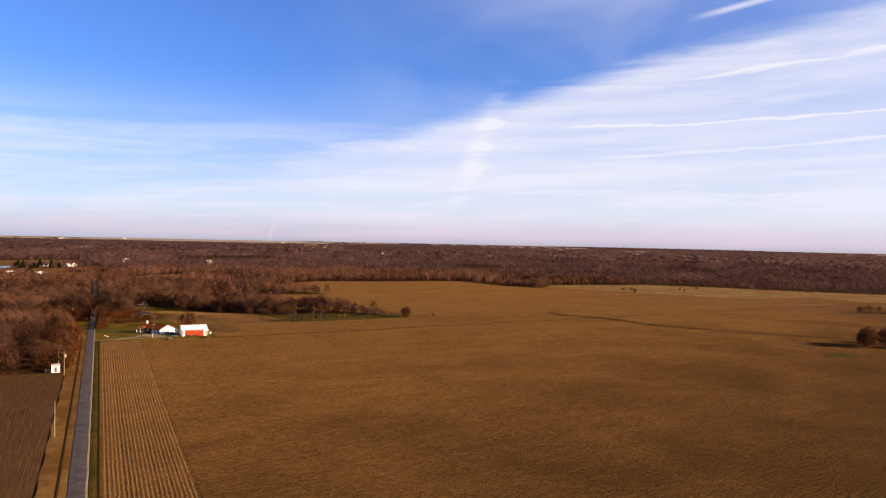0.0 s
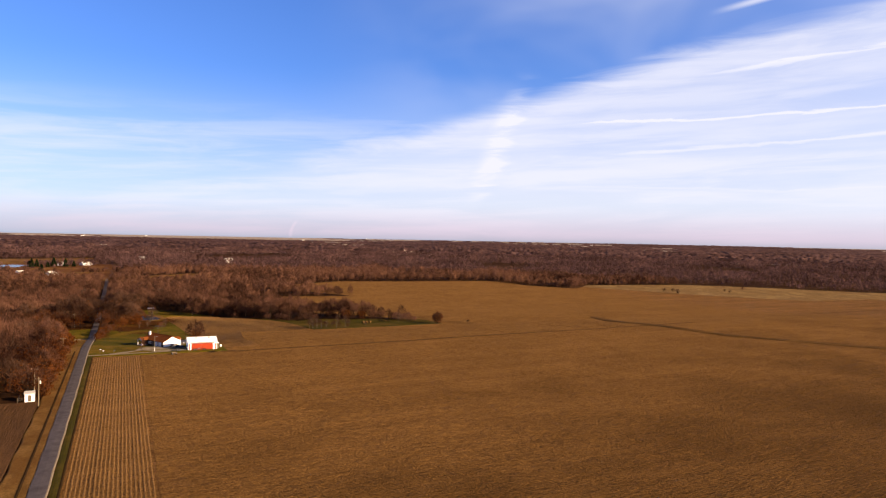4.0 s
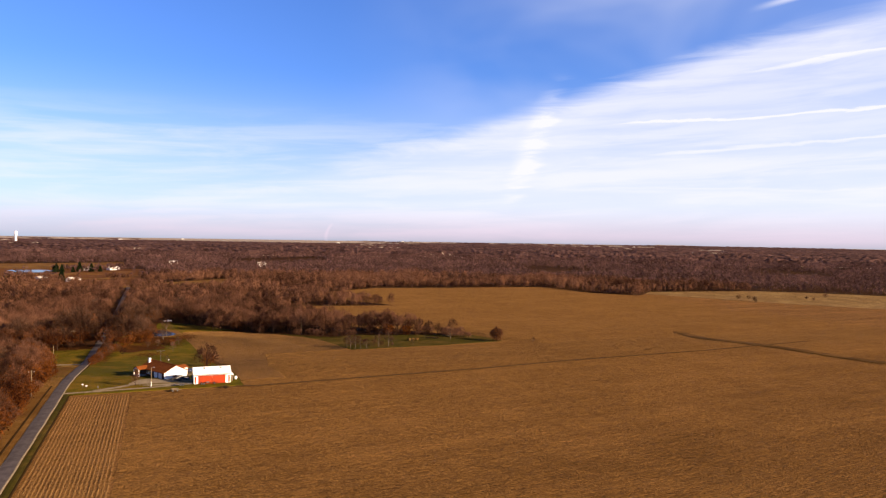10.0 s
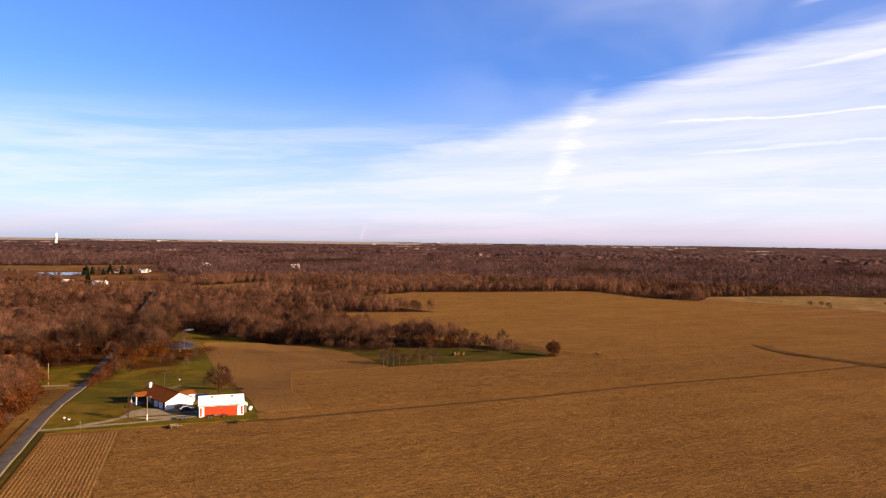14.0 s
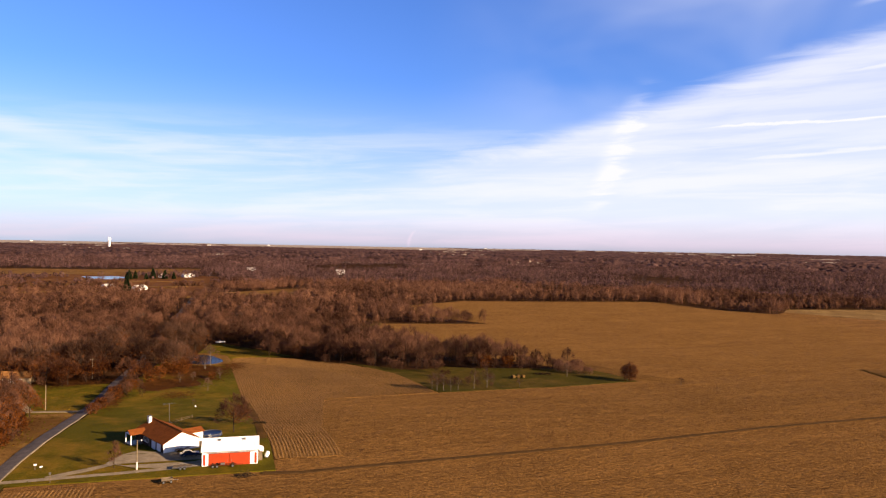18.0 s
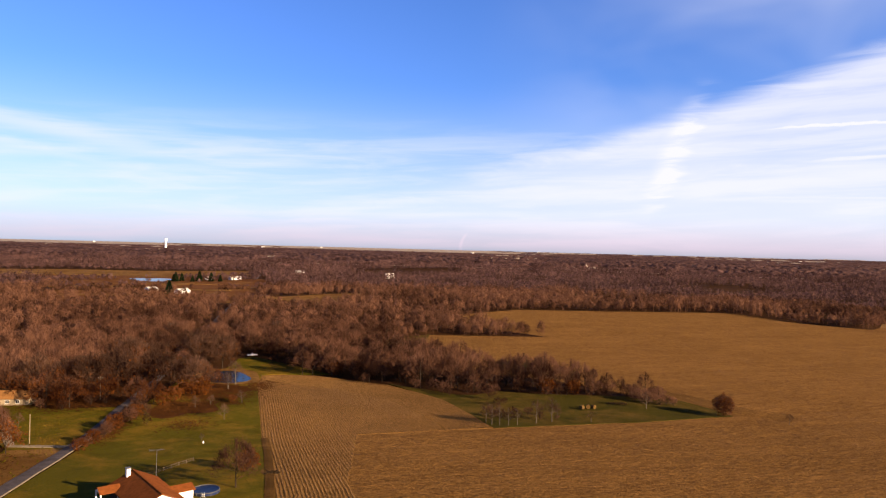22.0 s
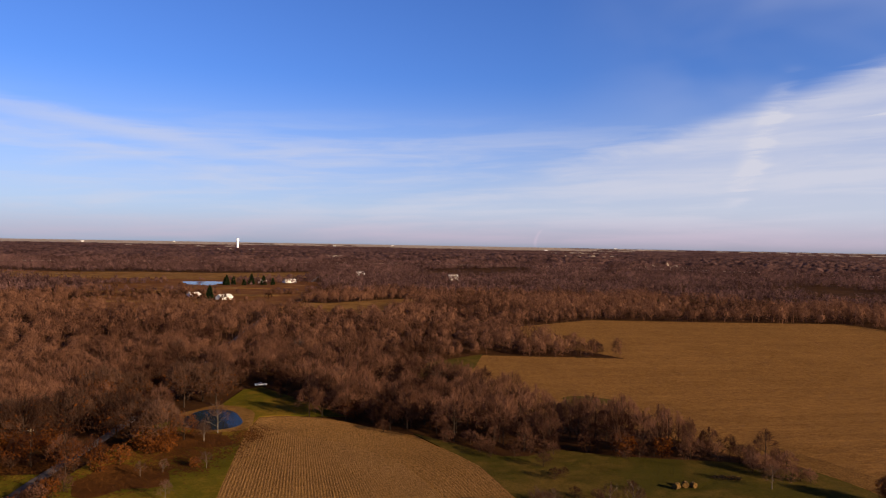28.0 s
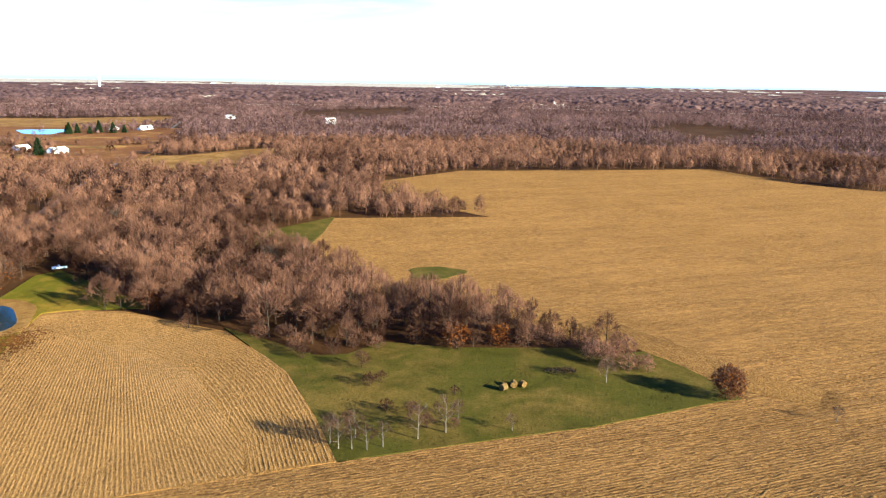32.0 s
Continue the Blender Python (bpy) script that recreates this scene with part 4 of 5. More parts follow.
def fallen_leaves(spots, label):
    """Dead leaves in loose drifts that thin out from under the trees."""
    rng = np.random.default_rng(41)
    vs = []
    for cx, cy, rx, ry, n in spots:
        x, y = cx + rng.normal(0, rx * 0.55, n), cy + rng.normal(0, ry * 0.55, n)
        c = np.stack([x, y, height(x, y) + 0.2 + rng.uniform(0, 0.05, n)], -1)
        q = rng.uniform(0.2, 0.5, (n, 1))
        a = rng.uniform(0, 6.28, (n, 1))
        u = np.concatenate([np.cos(a), np.sin(a), rng.normal(0, 0.12, (n, 1))], 1) * q
        w = np.concatenate([-np.sin(a), np.cos(a), rng.normal(0, 0.12, (n, 1))], 1) * q * 0.7
        vs.append(np.stack([c - u, c - w * 1.1, c + u * 0.8, c + w], 1).reshape(-1, 3))
    v = np.concatenate(vs)
    return tagged(mesh_object("fallen_leaves", v, np.arange(len(v)).reshape(-1, 4), LITTER), label, "leaves", kind="stuff")


fallen_leaves([(-18, 176, 16, 15, 5200), (-14, 160, 15, 10, 2600), (2, 184, 6, 12, 900), (-17, 113, 8, 8, 500), (-16, 147, 9, 7, 900), (-24, 136, 12, 10, 1300), (-65, 148, 15, 12, 2600), (-76, 162, 12, 8, 1200), (-46, 152, 6, 8, 700), (-38, 112, 3, 22, 1300), (-6, 146, 5, 5, 350), (-57, 40, 6, 30, 1600)],
              "rusty fallen leaves drifted under the trees")
# ---- farm buildings ----
WHITE = material("white_metal", plain((0.88, 0.88, 0.88), 0.04, 0.6, 0.05), 0.5, 0.3)
RED = material("red_metal", plain((0.308, 0.0372, 0.00893), 0.12, 0.6, 0.05), 0.55, 0.2)
SHINGLE = material("brown_shingles", plain((0.169, 0.0521, 0.0139), 0.35, 1.2, 0.5, 0.03))
SIDING = material("white_siding", plain((0.74, 0.74, 0.73), 0.08, 0.8, 0.05), 0.6)
DARK = material("dark_glass", plain((0.02, 0.022, 0.026), 0.3), 0.15, 0.5)
GREY = material("grey_metal", plain((0.139, 0.139, 0.139), 0.3), 0.5, 0.5, 0.4)
TIMBER = material("weathered_timber", plain((0.129, 0.0992, 0.0694), 0.35, 0.8, 0.4))
POLE = material("pale_pole_wood", plain((0.208, 0.164, 0.104), 0.3, 0.8, 0.4))
BLUE = material("blue_pool_cover", plain((0.0064, 0.016, 0.06), 0.3, 0.8, 0.3), 0.5, 0.3)
# the house front's shade is put into this dark brown colour
SHADED_FRONT = material("shaded_brown_siding", plain((0.068, 0.0416, 0.0288), 0.3, 1.5, 0.2))
CARBLUE = material("dark_blue_car_paint", plain((0.00992, 0.0174, 0.0496), 0.15, 0.5, 0.0), 0.2, 0.6)
CARWHITE = material("white_car_paint", plain((0.75, 0.75, 0.75), 0.06, 0.5, 0.0), 0.25, 0.5)
RUBBER = material("tyre_rubber", plain((0.02, 0.02, 0.02), 0.3), 0.8)
HAY = material("hay", straw((0.0645, 0.0347, 0.00992), (0.149, 0.0893, 0.0298), 3.0, 3.0))
RUSTED = material("rusted_steel", plain((0.085, 0.028, 0.012), 0.4, 1.5, 0.3), 0.8)
TANROOF = material("tan_shingles", plain((0.24, 0.116, 0.04), 0.3, 1.0, 0.4, 0.03))
CREAM = material("cream_siding", plain((0.272, 0.216, 0.144), 0.15, 0.8, 0.1))
GREYROOF = material("pale_roof", plain((0.5, 0.49, 0.47), 0.2, 0.6, 0.2))
ROOFSET = {"brown": SHINGLE, "tan": TANROOF, "pale": GREYROOF}


def box(bm, x0, x1, y0, y1, z0, z1):
    vs = [bm.verts.new((x, y, z)) for z in (z0, z1) for x, y in ((x0, y0), (x1, y0), (x1, y1), (x0, y1))]
    for q in ((3, 2, 1, 0), (4, 5, 6, 7), (0, 1, 5, 4), (1, 2, 6, 5), (2, 3, 7, 6), (3, 0, 4, 7)):
        bm.faces.new([vs[k] for k in q])
    return bm


def boxes(*dims):
    bm = bmesh.new()
    for d in dims:
        box(bm, *d)
    return bm


def worn(bm, by=0.03):
    """Eases the edges of a mesh."""
    bmesh.ops.bevel(bm, geom=bm.edges[:], offset=by, segments=1, affect="EDGES")
    return bm


def prism(profile, a, b, axis="x"):
    """A profile drawn out along x (profile in y, z) or along y (profile in x, z)."""
    bm = bmesh.new()
    put = (lambda s, p: (s, p[0], p[1])) if axis == "x" else (lambda s, p: (p[0], s, p[1]))
    f = [bm.verts.new(put(a, p)) for p in profile]
    g = [bm.verts.new(put(b, p)) for p in profile]
    bm.faces.new(f)
    bm.faces.new(g[::-1])
    for i in range(len(profile)):
        j = (i + 1) % len(profile)
        bm.faces.new([f[j], f[i], g[i], g[j]])
    bmesh.ops.recalc_face_normals(bm, faces=bm.faces[:])
    return bm


def rod(p, q, r0, r1=None, sides=8, bm=None):
    """A round bar from p to q."""
    bm = bm or bmesh.new()
    v = Vector(q) - Vector(p)
    m = Matrix.Translation((Vector(p) + Vector(q)) / 2) @ v.to_track_quat("Z", "Y").to_matrix().to_4x4()
    bmesh.ops.create_cone(bm, cap_ends=True, segments=sides, radius1=r0, radius2=r0 if r1 is None else r1, depth=v.length, matrix=m)
    return bm


def window(parent, x, y, z, w, h, axis, out):
    """A window in a wall that lies across axis: frame, sill and pane. out: which way the wall faces."""
    def at(x0, x1, d0, d1, z0, z1):
        d0, d1 = sorted((out * d0, out * d1))
        return (x + x0, x + x1, y + d0, y + d1, z + z0, z + z1) if axis == "y" else (x + d0, x + d1, y + x0, y + x1, z + z0, z + z1)
    ob = part("window", boxes(at(-w / 2, w / 2, 0.005, 0.03, 0, h)), DARK, parent, "dark window pane")
    part("frame", boxes(at(-w / 2 - 0.09, -w / 2, 0, 0.07, -0.08, h + 0.08), at(w / 2, w / 2 + 0.09, 0, 0.07, -0.08, h + 0.08),
                        at(-w / 2, w / 2, 0, 0.07, h, h + 0.08), at(-0.03, 0.03, 0.03, 0.06, 0, h)), SIDING, ob, "white window frame")
    part("sill", boxes(at(-w / 2 - 0.14, w / 2 + 0.14, 0, 0.12, -0.16, -0.08)), SIDING, ob, "white sill")
    return ob


def gable_roof(parent, W, L, E, R, over, mat, name="roof", thick=0.16):
    """Two roof slabs over a house whose ridge runs along x, with a ridge cap."""
    slope = (R - E) / (W / 2)
    for sgn in (-1, 1):
        y0, y1 = (-W / 2 - over, 0) if sgn < 0 else (0, W / 2 + over)
        e = E - over * slope
        prof = [(y0, e), (y1, R), (y1, R + thick), (y0, e + thick)] if sgn < 0 else [(y0, R), (y1, e), (y1, e + thick), (y0, R + thick)]
        part(name, prism(prof, -over, L + over), mat, parent)
    return part("ridge_cap", boxes((-over, L + over, -0.18, 0.18, R + thick - 0.05, R + thick + 0.05)), mat, parent)


def barn():
    top = tagged(new("barn"), "white metal barn with a large red sliding door", "barn")
    W, D, E, R = 12.9, 10.0, 3.75, 5.35
    t = 0.12
    part("wall", boxes((0, 1.5, 0, t, -0.3, E), (11.1, W, 0, t, -0.3, E), (1.5, 11.1, 0, t, 3.12, E)), WHITE, top, "white front wall")
    part("wall", boxes((0, W, D - t, D, -0.3, E)), WHITE, top)
    for x in (0, W - t):
        part("wall", prism([(t, -0.3), (D - t, -0.3), (D - t, E), (D / 2, R), (t, E)], x, x + t), WHITE, top, "white gable wall")
    slope = (R - E) / (D / 2)
    for prof in ([(-0.4, E - 0.4 * slope), (D / 2, R), (D / 2, R + 0.1), (-0.4, E - 0.4 * slope + 0.1)],
                 [(D / 2, R), (D + 0.4, E - 0.4 * slope), (D + 0.4, E - 0.4 * slope + 0.1), (D / 2, R + 0.1)]):
        part("roof", prism(prof, -0.3, W + 0.3), WHITE, top, "white ribbed metal roof")
    for k in range(15):
        x = -0.2 + k * (W + 0.4) / 14
        part("roof_rib", prism([(-0.4, E - 0.4 * slope + 0.1), (D / 2, R + 0.1), (D / 2, R + 0.15), (-0.4, E - 0.4 * slope + 0.15)], x - 0.03, x + 0.03), WHITE, top)
    part("ridge_cap", boxes((-0.3, W + 0.3, D / 2 - 0.2, D / 2 + 0.2, R + 0.08, R + 0.17)), WHITE, top)
    for x0, x1 in ((1.5, 6.28), (6.32, 11.1)):
        leaf = part("sliding_door", worn(boxes((x0, x1, -0.09, -0.015, 0.08, 3.1))), RED, top, "red sliding door leaf")
        part("handle", boxes((x1 - 0.5 if x0 < 3 else x0 + 0.4, x1 - 0.44 if x0 < 3 else x0 + 0.46, -0.14, -0.09, 1.0, 1.5)), GREY, leaf, "grey door pull")
    part("door_rail", boxes((1.0, 11.7, -0.16, -0.1, 3.12, 3.24)), GREY, top, "grey door track")
    for x in (0.25, 12.1):
        part("shutter", worn(boxes((x, x + 0.55, -0.06, -0.01, 0.3, 2.9)), 0.02), RED, top, "narrow red panel beside the door")
    for x in (3.8, 9.6):
        z = R - slope * 0.9
        vent = part("roof_vent", boxes((x - 0.32, x + 0.32, D / 2 - 1.3, D / 2 - 0.6, z - 0.2, z + 0.28)), GREY, top, "grey square roof vent")
        part("vent_cap", boxes((x - 0.4, x + 0.4, D / 2 - 1.4, D / 2 - 0.5, z + 0.28, z + 0.34)), GREY, vent)
    part("gutter", boxes((-0.3, W + 0.3, -0.52, -0.4, E - 0.24, E - 0.14)), GREY, top)
    part("lean_to", worn(boxes((W, W + 1.1, 2.5, 6.5, -0.2, 2.3))), TIMBER, top, "weathered lean-to on the gable end")
    part("lean_roof", prism([(W, 2.75), (W + 1.4, 2.3), (W + 1.4, 2.38), (W, 2.85)], 2.3, 6.7, "y"), WHITE, top)
    top.location = (0, 0, 0)


def house():
    top = tagged(new("house"), "white ranch house with a brown shingle roof", "house")
    W, L, E, R = 9.4, 18.0, 2.6, 4.9
    t, s = 0.15, (4.9 - 2.6) / 4.7
    # local x runs along the ridge, away from the sunny gable; y = -W/2 is the yard front
    part("wall", boxes((0, L, -W / 2, -W / 2 + t, -0.8, E)), SHADED_FRONT, top, "brown front wall with its shade put into the colour")
    part("wall", boxes((0, L, W / 2 - t, W / 2, -0.8, E)), SIDING, top)
    for x in (0, L - t):
        part("wall", prism([(-W / 2 + t, -0.8), (W / 2 - t, -0.8), (W / 2 - t, E), (0, R - 0.05), (-W / 2 + t, E)], x, x + t), SIDING, top, "white gable wall")
    gable_roof(top, W, L, E, R, 0.5, SHINGLE)
    for k in range(11):
        part("clapboard", boxes((-0.025, -0.002, -W / 2, W / 2, -0.3 + k * 0.26, -0.08 + k * 0.26)), SIDING, top)
    for x in (3.0, 6.2):
        door = part("garage_door", worn(boxes((x - 1.25, x + 1.25, -W / 2 - 0.05, -W / 2 - 0.01, -0.05, 2.1)), 0.02), SIDING, top, "white panelled garage door")
        for k in range(4):
            part("panel", boxes((x - 1.15, x + 1.15, -W / 2 - 0.08, -W / 2 - 0.05, 0.02 + k * 0.52, 0.46 + k * 0.52)), SIDING, door)
    front = part("door", worn(boxes((8.4, 9.35, -W / 2 - 0.06, -W / 2 - 0.01, 0, 2.05)), 0.02), TIMBER, top, "brown front door")
    part("handle", boxes((8.5, 8.56, -W / 2 - 0.12, -W / 2 - 0.06, 0.95, 1.1)), GREY, front)
    for x in (10.4, 11.9):
        window(top, x, -W / 2, 0.9, 1.3, 1.1, "y", -1)
    for x in (4.5, 12.5, 15.5):
        window(top, x, W / 2, 0.9, 1.3, 1.1, "y", 1)
    window(top, L, 1.5, 0.9, 1.2, 1.1, "x", 1)
    stack = part("chimney", worn(boxes((16.4, 17.4, -1.9, -1.1, 3.4, 5.9)), 0.03), SIDING, top, "white chimney stack")
    part("chimney_cap", boxes((16.3, 17.5, -2.0, -1.0, 5.9, 6.05)), GREY, stack)
    # porch wing towards the yard, its ridge across
    y0 = -W / 2
    for prof in ([(13.0, 2.5), (15.0, 3.5), (15.0, 3.64), (13.0, 2.64)], [(15.0, 3.5), (17.0, 2.5), (17.0, 2.64), (15.0, 3.64)]):
        part("porch_roof", prism(prof, y0 - 3.4, y0 + 1.0, "y"), SHINGLE, top)
    part("porch_gable", prism([(13.2, 2.5), (16.8, 2.5), (15.0, 3.4)], y0 - 3.2, y0 - 3.05, "y"), SIDING, top)
    for x in (13.2, 16.8):
        part("porch_post", boxes((x - 0.12, x + 0.12, y0 - 3.25, y0 - 3.0, -0.8, 2.5)), SIDING, top, "white porch post")
    part("porch_floor", boxes((13.0, 17.0, y0 - 3.3, y0 - 0.02, -0.8, 0.1)), GREY, top)
    # low rear wing and deck
    part("rear_wing", worn(boxes((6.2, 10.4, W / 2, W / 2 + 4.0, -0.8, 2.2)), 0.03), SIDING, top, "low rear wing")
    for prof in ([(5.9, 2.25), (8.3, 3.1), (8.3, 3.24), (5.9, 2.39)], [(8.3, 3.1), (10.7, 2.25), (10.7, 2.39), (8.3, 3.24)]):
        part("rear_roof", prism(prof, W / 2 - 1.5, W / 2 + 4.4, "y"), SHINGLE, top)
    deck = part("deck", boxes(*[(-0.2 + 0.28 * k, 0.05 + 0.28 * k, W / 2 + 0.02, W / 2 + 3.2, 0.3, 0.36) for k in range(12)]), TIMBER, top, "weathered plank deck")
    for x in (-0.1, 1.5, 3.0):
        part("deck_post", boxes((x, x + 0.12, W / 2 + 3.0, W / 2 + 3.12, -0.8, 1.3)), TIMBER, deck)
    part("deck_rail", boxes((-0.15, 3.15, W / 2 + 3.02, W / 2 + 3.1, 1.22, 1.32)), TIMBER, deck)
    for p in ((0.0, -W / 2 - 0.05), (0.0, W / 2 - 0.1)):
        part("downpipe", rod((-0.08, p[1], -0.4), (-0.08, p[1], 2.5), 0.05), SIDING, top)
    v = Vector((-0.49, 0.872, 0))
    u = Vector((v.y, -v.x, 0))
    base = Vector((-6.0, 15.6, -0.15))
    top.matrix_basis = Matrix.Translation(base) @ Matrix(((v.x, u.x, 0, 0), (v.y, u.y, 0, 0), (0, 0, 1, 0), (0, 0, 0, 1)))


def small_house(x, y, turn, W, L, E, R, roof, label, name="house", wall=None, windows=3):
    """A plain gabled house far off: walls, roof slabs, door and windows."""
    top = tagged(new(name), label, name.replace("_", " "))
    wall = wall or SIDING
    part("wall", boxes((0, L, -W / 2, -W / 2 + 0.15, -1, E)), wall, top)
    part("wall", boxes((0, L, W / 2 - 0.15, W / 2, -1, E)), wall, top)
    for a in (0, L - 0.15):
        part("wall", prism([(-W / 2 + 0.15, -1), (W / 2 - 0.15, -1), (W / 2 - 0.15, E), (0, R - 0.05), (-W / 2 + 0.15, E)], a, a + 0.15), wall, top)
    gable_roof(top, W, L, E, R, 0.5, ROOFSET[roof])
    for k in range(windows):
        window(top, L * (k + 0.7) / (windows + 0.8), -W / 2, 0.9, 1.2, 1.1, "y", -1)
    part("door", boxes((L * 0.88 - 0.5, L * 0.88 + 0.5, -W / 2 - 0.05, -W / 2 - 0.01, 0, 2.05)), TIMBER, top, "brown door")
    top.matrix_basis = pose(x, y, float(height(x, y)), 0, 0, turn)
    return top


def wheel(parent, x, y, r=0.33, w=0.22, side=1):
    tyre = part("wheel", worn(rod((x, y - w / 2, r), (x, y + w / 2, r), r, sides=16), 0.03), RUBBER, parent, "black tyre")
    part("rim", rod((x, y + side * (w / 2 - 0.01), r), (x, y + side * (w / 2 + 0.02), r), r * 0.6, sides=12), GREY, tyre, "grey metal rim")


def car(x, y, turn, paint, label, pickup=False):
    """A parked car: body, cabin with panes, wheels, lamps, bumpers."""
    top = tagged(new("pickup_truck" if pickup else "car"), label, "pickup truck" if pickup else "car")
    L = 5.2 if pickup else 4.6
    h = 1.0 if pickup else 0.85
    part("body", worn(prism([(-L / 2, 0.32), (L / 2, 0.32), (L / 2, h - 0.15), (L / 2 - 0.25, h - 0.02), (0.9, h), (-L / 2 + 0.1, h + 0.02), (-L / 2, h - 0.1)], -0.9, 0.9, "y"), 0.05), paint, top)
    c0, c1 = (-0.3, 1.1) if pickup else (-1.75, 0.75)
    part("cabin", worn(prism([(c0, h - 0.05), (c1, h - 0.05), (c1 - 0.6, h + 0.55), (c0 + (0.1 if pickup else 0.55), h + 0.55)], -0.74, 0.74, "y"), 0.05), paint, top)
    for s in (-1, 1):
        part("side_window", prism([(c0 + 0.25, h + 0.06), (c1 - 0.2, h + 0.06), (c1 - 0.65, h + 0.45), (c0 + (0.25 if pickup else 0.65), h + 0.45)], s * 0.735, s * 0.755, "y"), DARK, top, "dark side window")
        part("headlight", worn(boxes((L / 2 - 0.03, L / 2 + 0.02, s * 0.65 - 0.18, s * 0.65 + 0.18, h - 0.35, h - 0.2)), 0.01), GREYROOF, top, "clear headlight")
        part("tail_light", boxes((-L / 2 - 0.02, -L / 2 + 0.03, s * 0.7 - 0.14, s * 0.7 + 0.14, h - 0.35, h - 0.15)), RED, top, "red tail light")
        for a in (-L * 0.3, L * 0.31):
            wheel(top, a, s * 0.82, side=s)
    part("windscreen", prism([(c1 - 0.02, h + 0.03), (c1 + 0.02, h + 0.03), (c1 - 0.53, h + 0.5), (c1 - 0.57, h + 0.5)], -0.62, 0.62, "y"), DARK, top, "dark windscreen")
    for a in (-L / 2 - 0.06, L / 2 - 0.02):
        part("bumper", worn(boxes((a, a + 0.08, -0.85, 0.85, 0.35, 0.55)), 0.02), GREY, top)
    if pickup:
        part("cargo_bed", boxes((-L / 2 + 0.15, -0.35, -0.78, 0.78, h + 0.021, h + 0.03)), RUBBER, top, "dark cargo bed")
    top.matrix_basis = pose(x, y, float(height(x, y)) + 0.14, 0, 0, turn)


def utility_trailer(x, y, turn):
    top = tagged(new("utility_trailer"), "flat two-axle utility trailer parked by the barn", "trailer")
    part("bed", boxes(*[(-2.2 + 0.3 * k, -1.92 + 0.3 * k, -0.95, 0.95, 0.62, 0.68) for k in range(14)]), TIMBER, top, "weathered plank bed")
    part("frame", boxes((-2.3, 2.1, -1.0, -0.92, 0.5, 0.62), (-2.3, 2.1, 0.92, 1.0, 0.5, 0.62), (-2.3, -2.2, -0.92, 0.92, 0.5, 0.62), (2.0, 2.1, -0.92, 0.92, 0.5, 0.62)), GREY, top)
    part("tongue", boxes((2.1, 3.4, -0.06, 0.06, 0.5, 0.6)), GREY, top)
    for s in (-1, 1):
        for a in (-0.5, 0.4):
            wheel(top, a, s * 1.12, 0.34, side=s)
        part("fender", boxes((-1.0, 0.9, s * 1.12 - 0.13, s * 1.12 + 0.13, 0.74, 0.78)), GREY, top)
    top.matrix_basis = pose(x, y, 0.13, 0, 0, turn)


def low_trailer(x, y, turn):
    """A long low implement trailer with a rusty frame."""
    top = tagged(new("implement_trailer"), "long low rusty implement trailer before the red barn door", "trailer")
    for a in (-0.5, 0.5):
        part("side_rail", worn(boxes((0, 6.2, a - 0.06, a + 0.06, 0.42, 0.56)), 0.01), RUSTED, top)
    for k in range(5):
        part("cross_bar", boxes((0.3 + 1.35 * k, 0.42 + 1.35 * k, -0.44, 0.44, 0.44, 0.54)), RUSTED, top)
    part("drawbar", rod((6.2, 0, 0.48), (7.6, 0, 0.4), 0.06), RUSTED, top)
    for a in (0.7, 1.6, 5.2):
        for q in (-1, 1):
            wheel(top, a, q * 0.72, 0.36, side=q)
    part("tool_box", worn(boxes((2.4, 3.4, -0.35, 0.35, 0.56, 0.95)), 0.03), GREY, top, "grey metal tool box")
    top.matrix_basis = pose(x, y, float(height(x, y)) + 0.12, 0, 0, turn)


def farm_wagon(x, y, turn):
    """A small wooden wagon with low sides."""
    top = tagged(new("farm_wagon"), "small weathered wooden wagon at the field's edge", "wagon")
    part("bed", worn(boxes((-1.2, 1.2, -0.65, 0.65, 0.55, 0.65)), 0.02), TIMBER, top)
    for a in (-0.68, 0.62):
        part("side_board", worn(boxes((-1.2, 1.2, a, a + 0.06, 0.65, 1.0)), 0.01), TIMBER, top)
    for a in (-1.2, 1.14):
        part("end_board", boxes((a, a + 0.06, -0.62, 0.62, 0.65, 1.0)), TIMBER, top)
    for a in (-0.8, 0.8):
        for q in (-1, 1):
            wheel(top, a, q * 0.75, 0.3, side=q)
    part("tongue", rod((1.2, 0, 0.5), (2.4, 0, 0.3), 0.04), GREY, top)
    top.matrix_basis = pose(x, y, float(height(x, y)) + 0.05, 0, 0, turn)


def sign_post(x, y):
    top = tagged(new("sign_post"), "thin dark post at the driveway's edge", "post")
    part("post", rod((0, 0, -0.4), (0, 0, 2.6), 0.07, 0.06, 8), TIMBER, top)
    part("plate", boxes((-0.2, 0.2, -0.09, -0.07, 1.9, 2.4)), GREY, top, "small grey plate")
    top.location = (x, y, float(height(x, y)) + 0.05)


def well_cap(x, y):
    top = tagged(new("well_cap"), "short white well cap standing in the lawn", "well cap")
    part("casing", rod((0, 0, -0.2), (0, 0, 0.7), 0.16, 0.16, 12), WHITE, top)
    part("cap", worn(rod((0, 0, 0.7), (0, 0, 0.85), 0.26, 0.2, 12), 0.02), RUBBER, top, "dark cap")
    top.location = (x, y, float(height(x, y)) + 0.1)


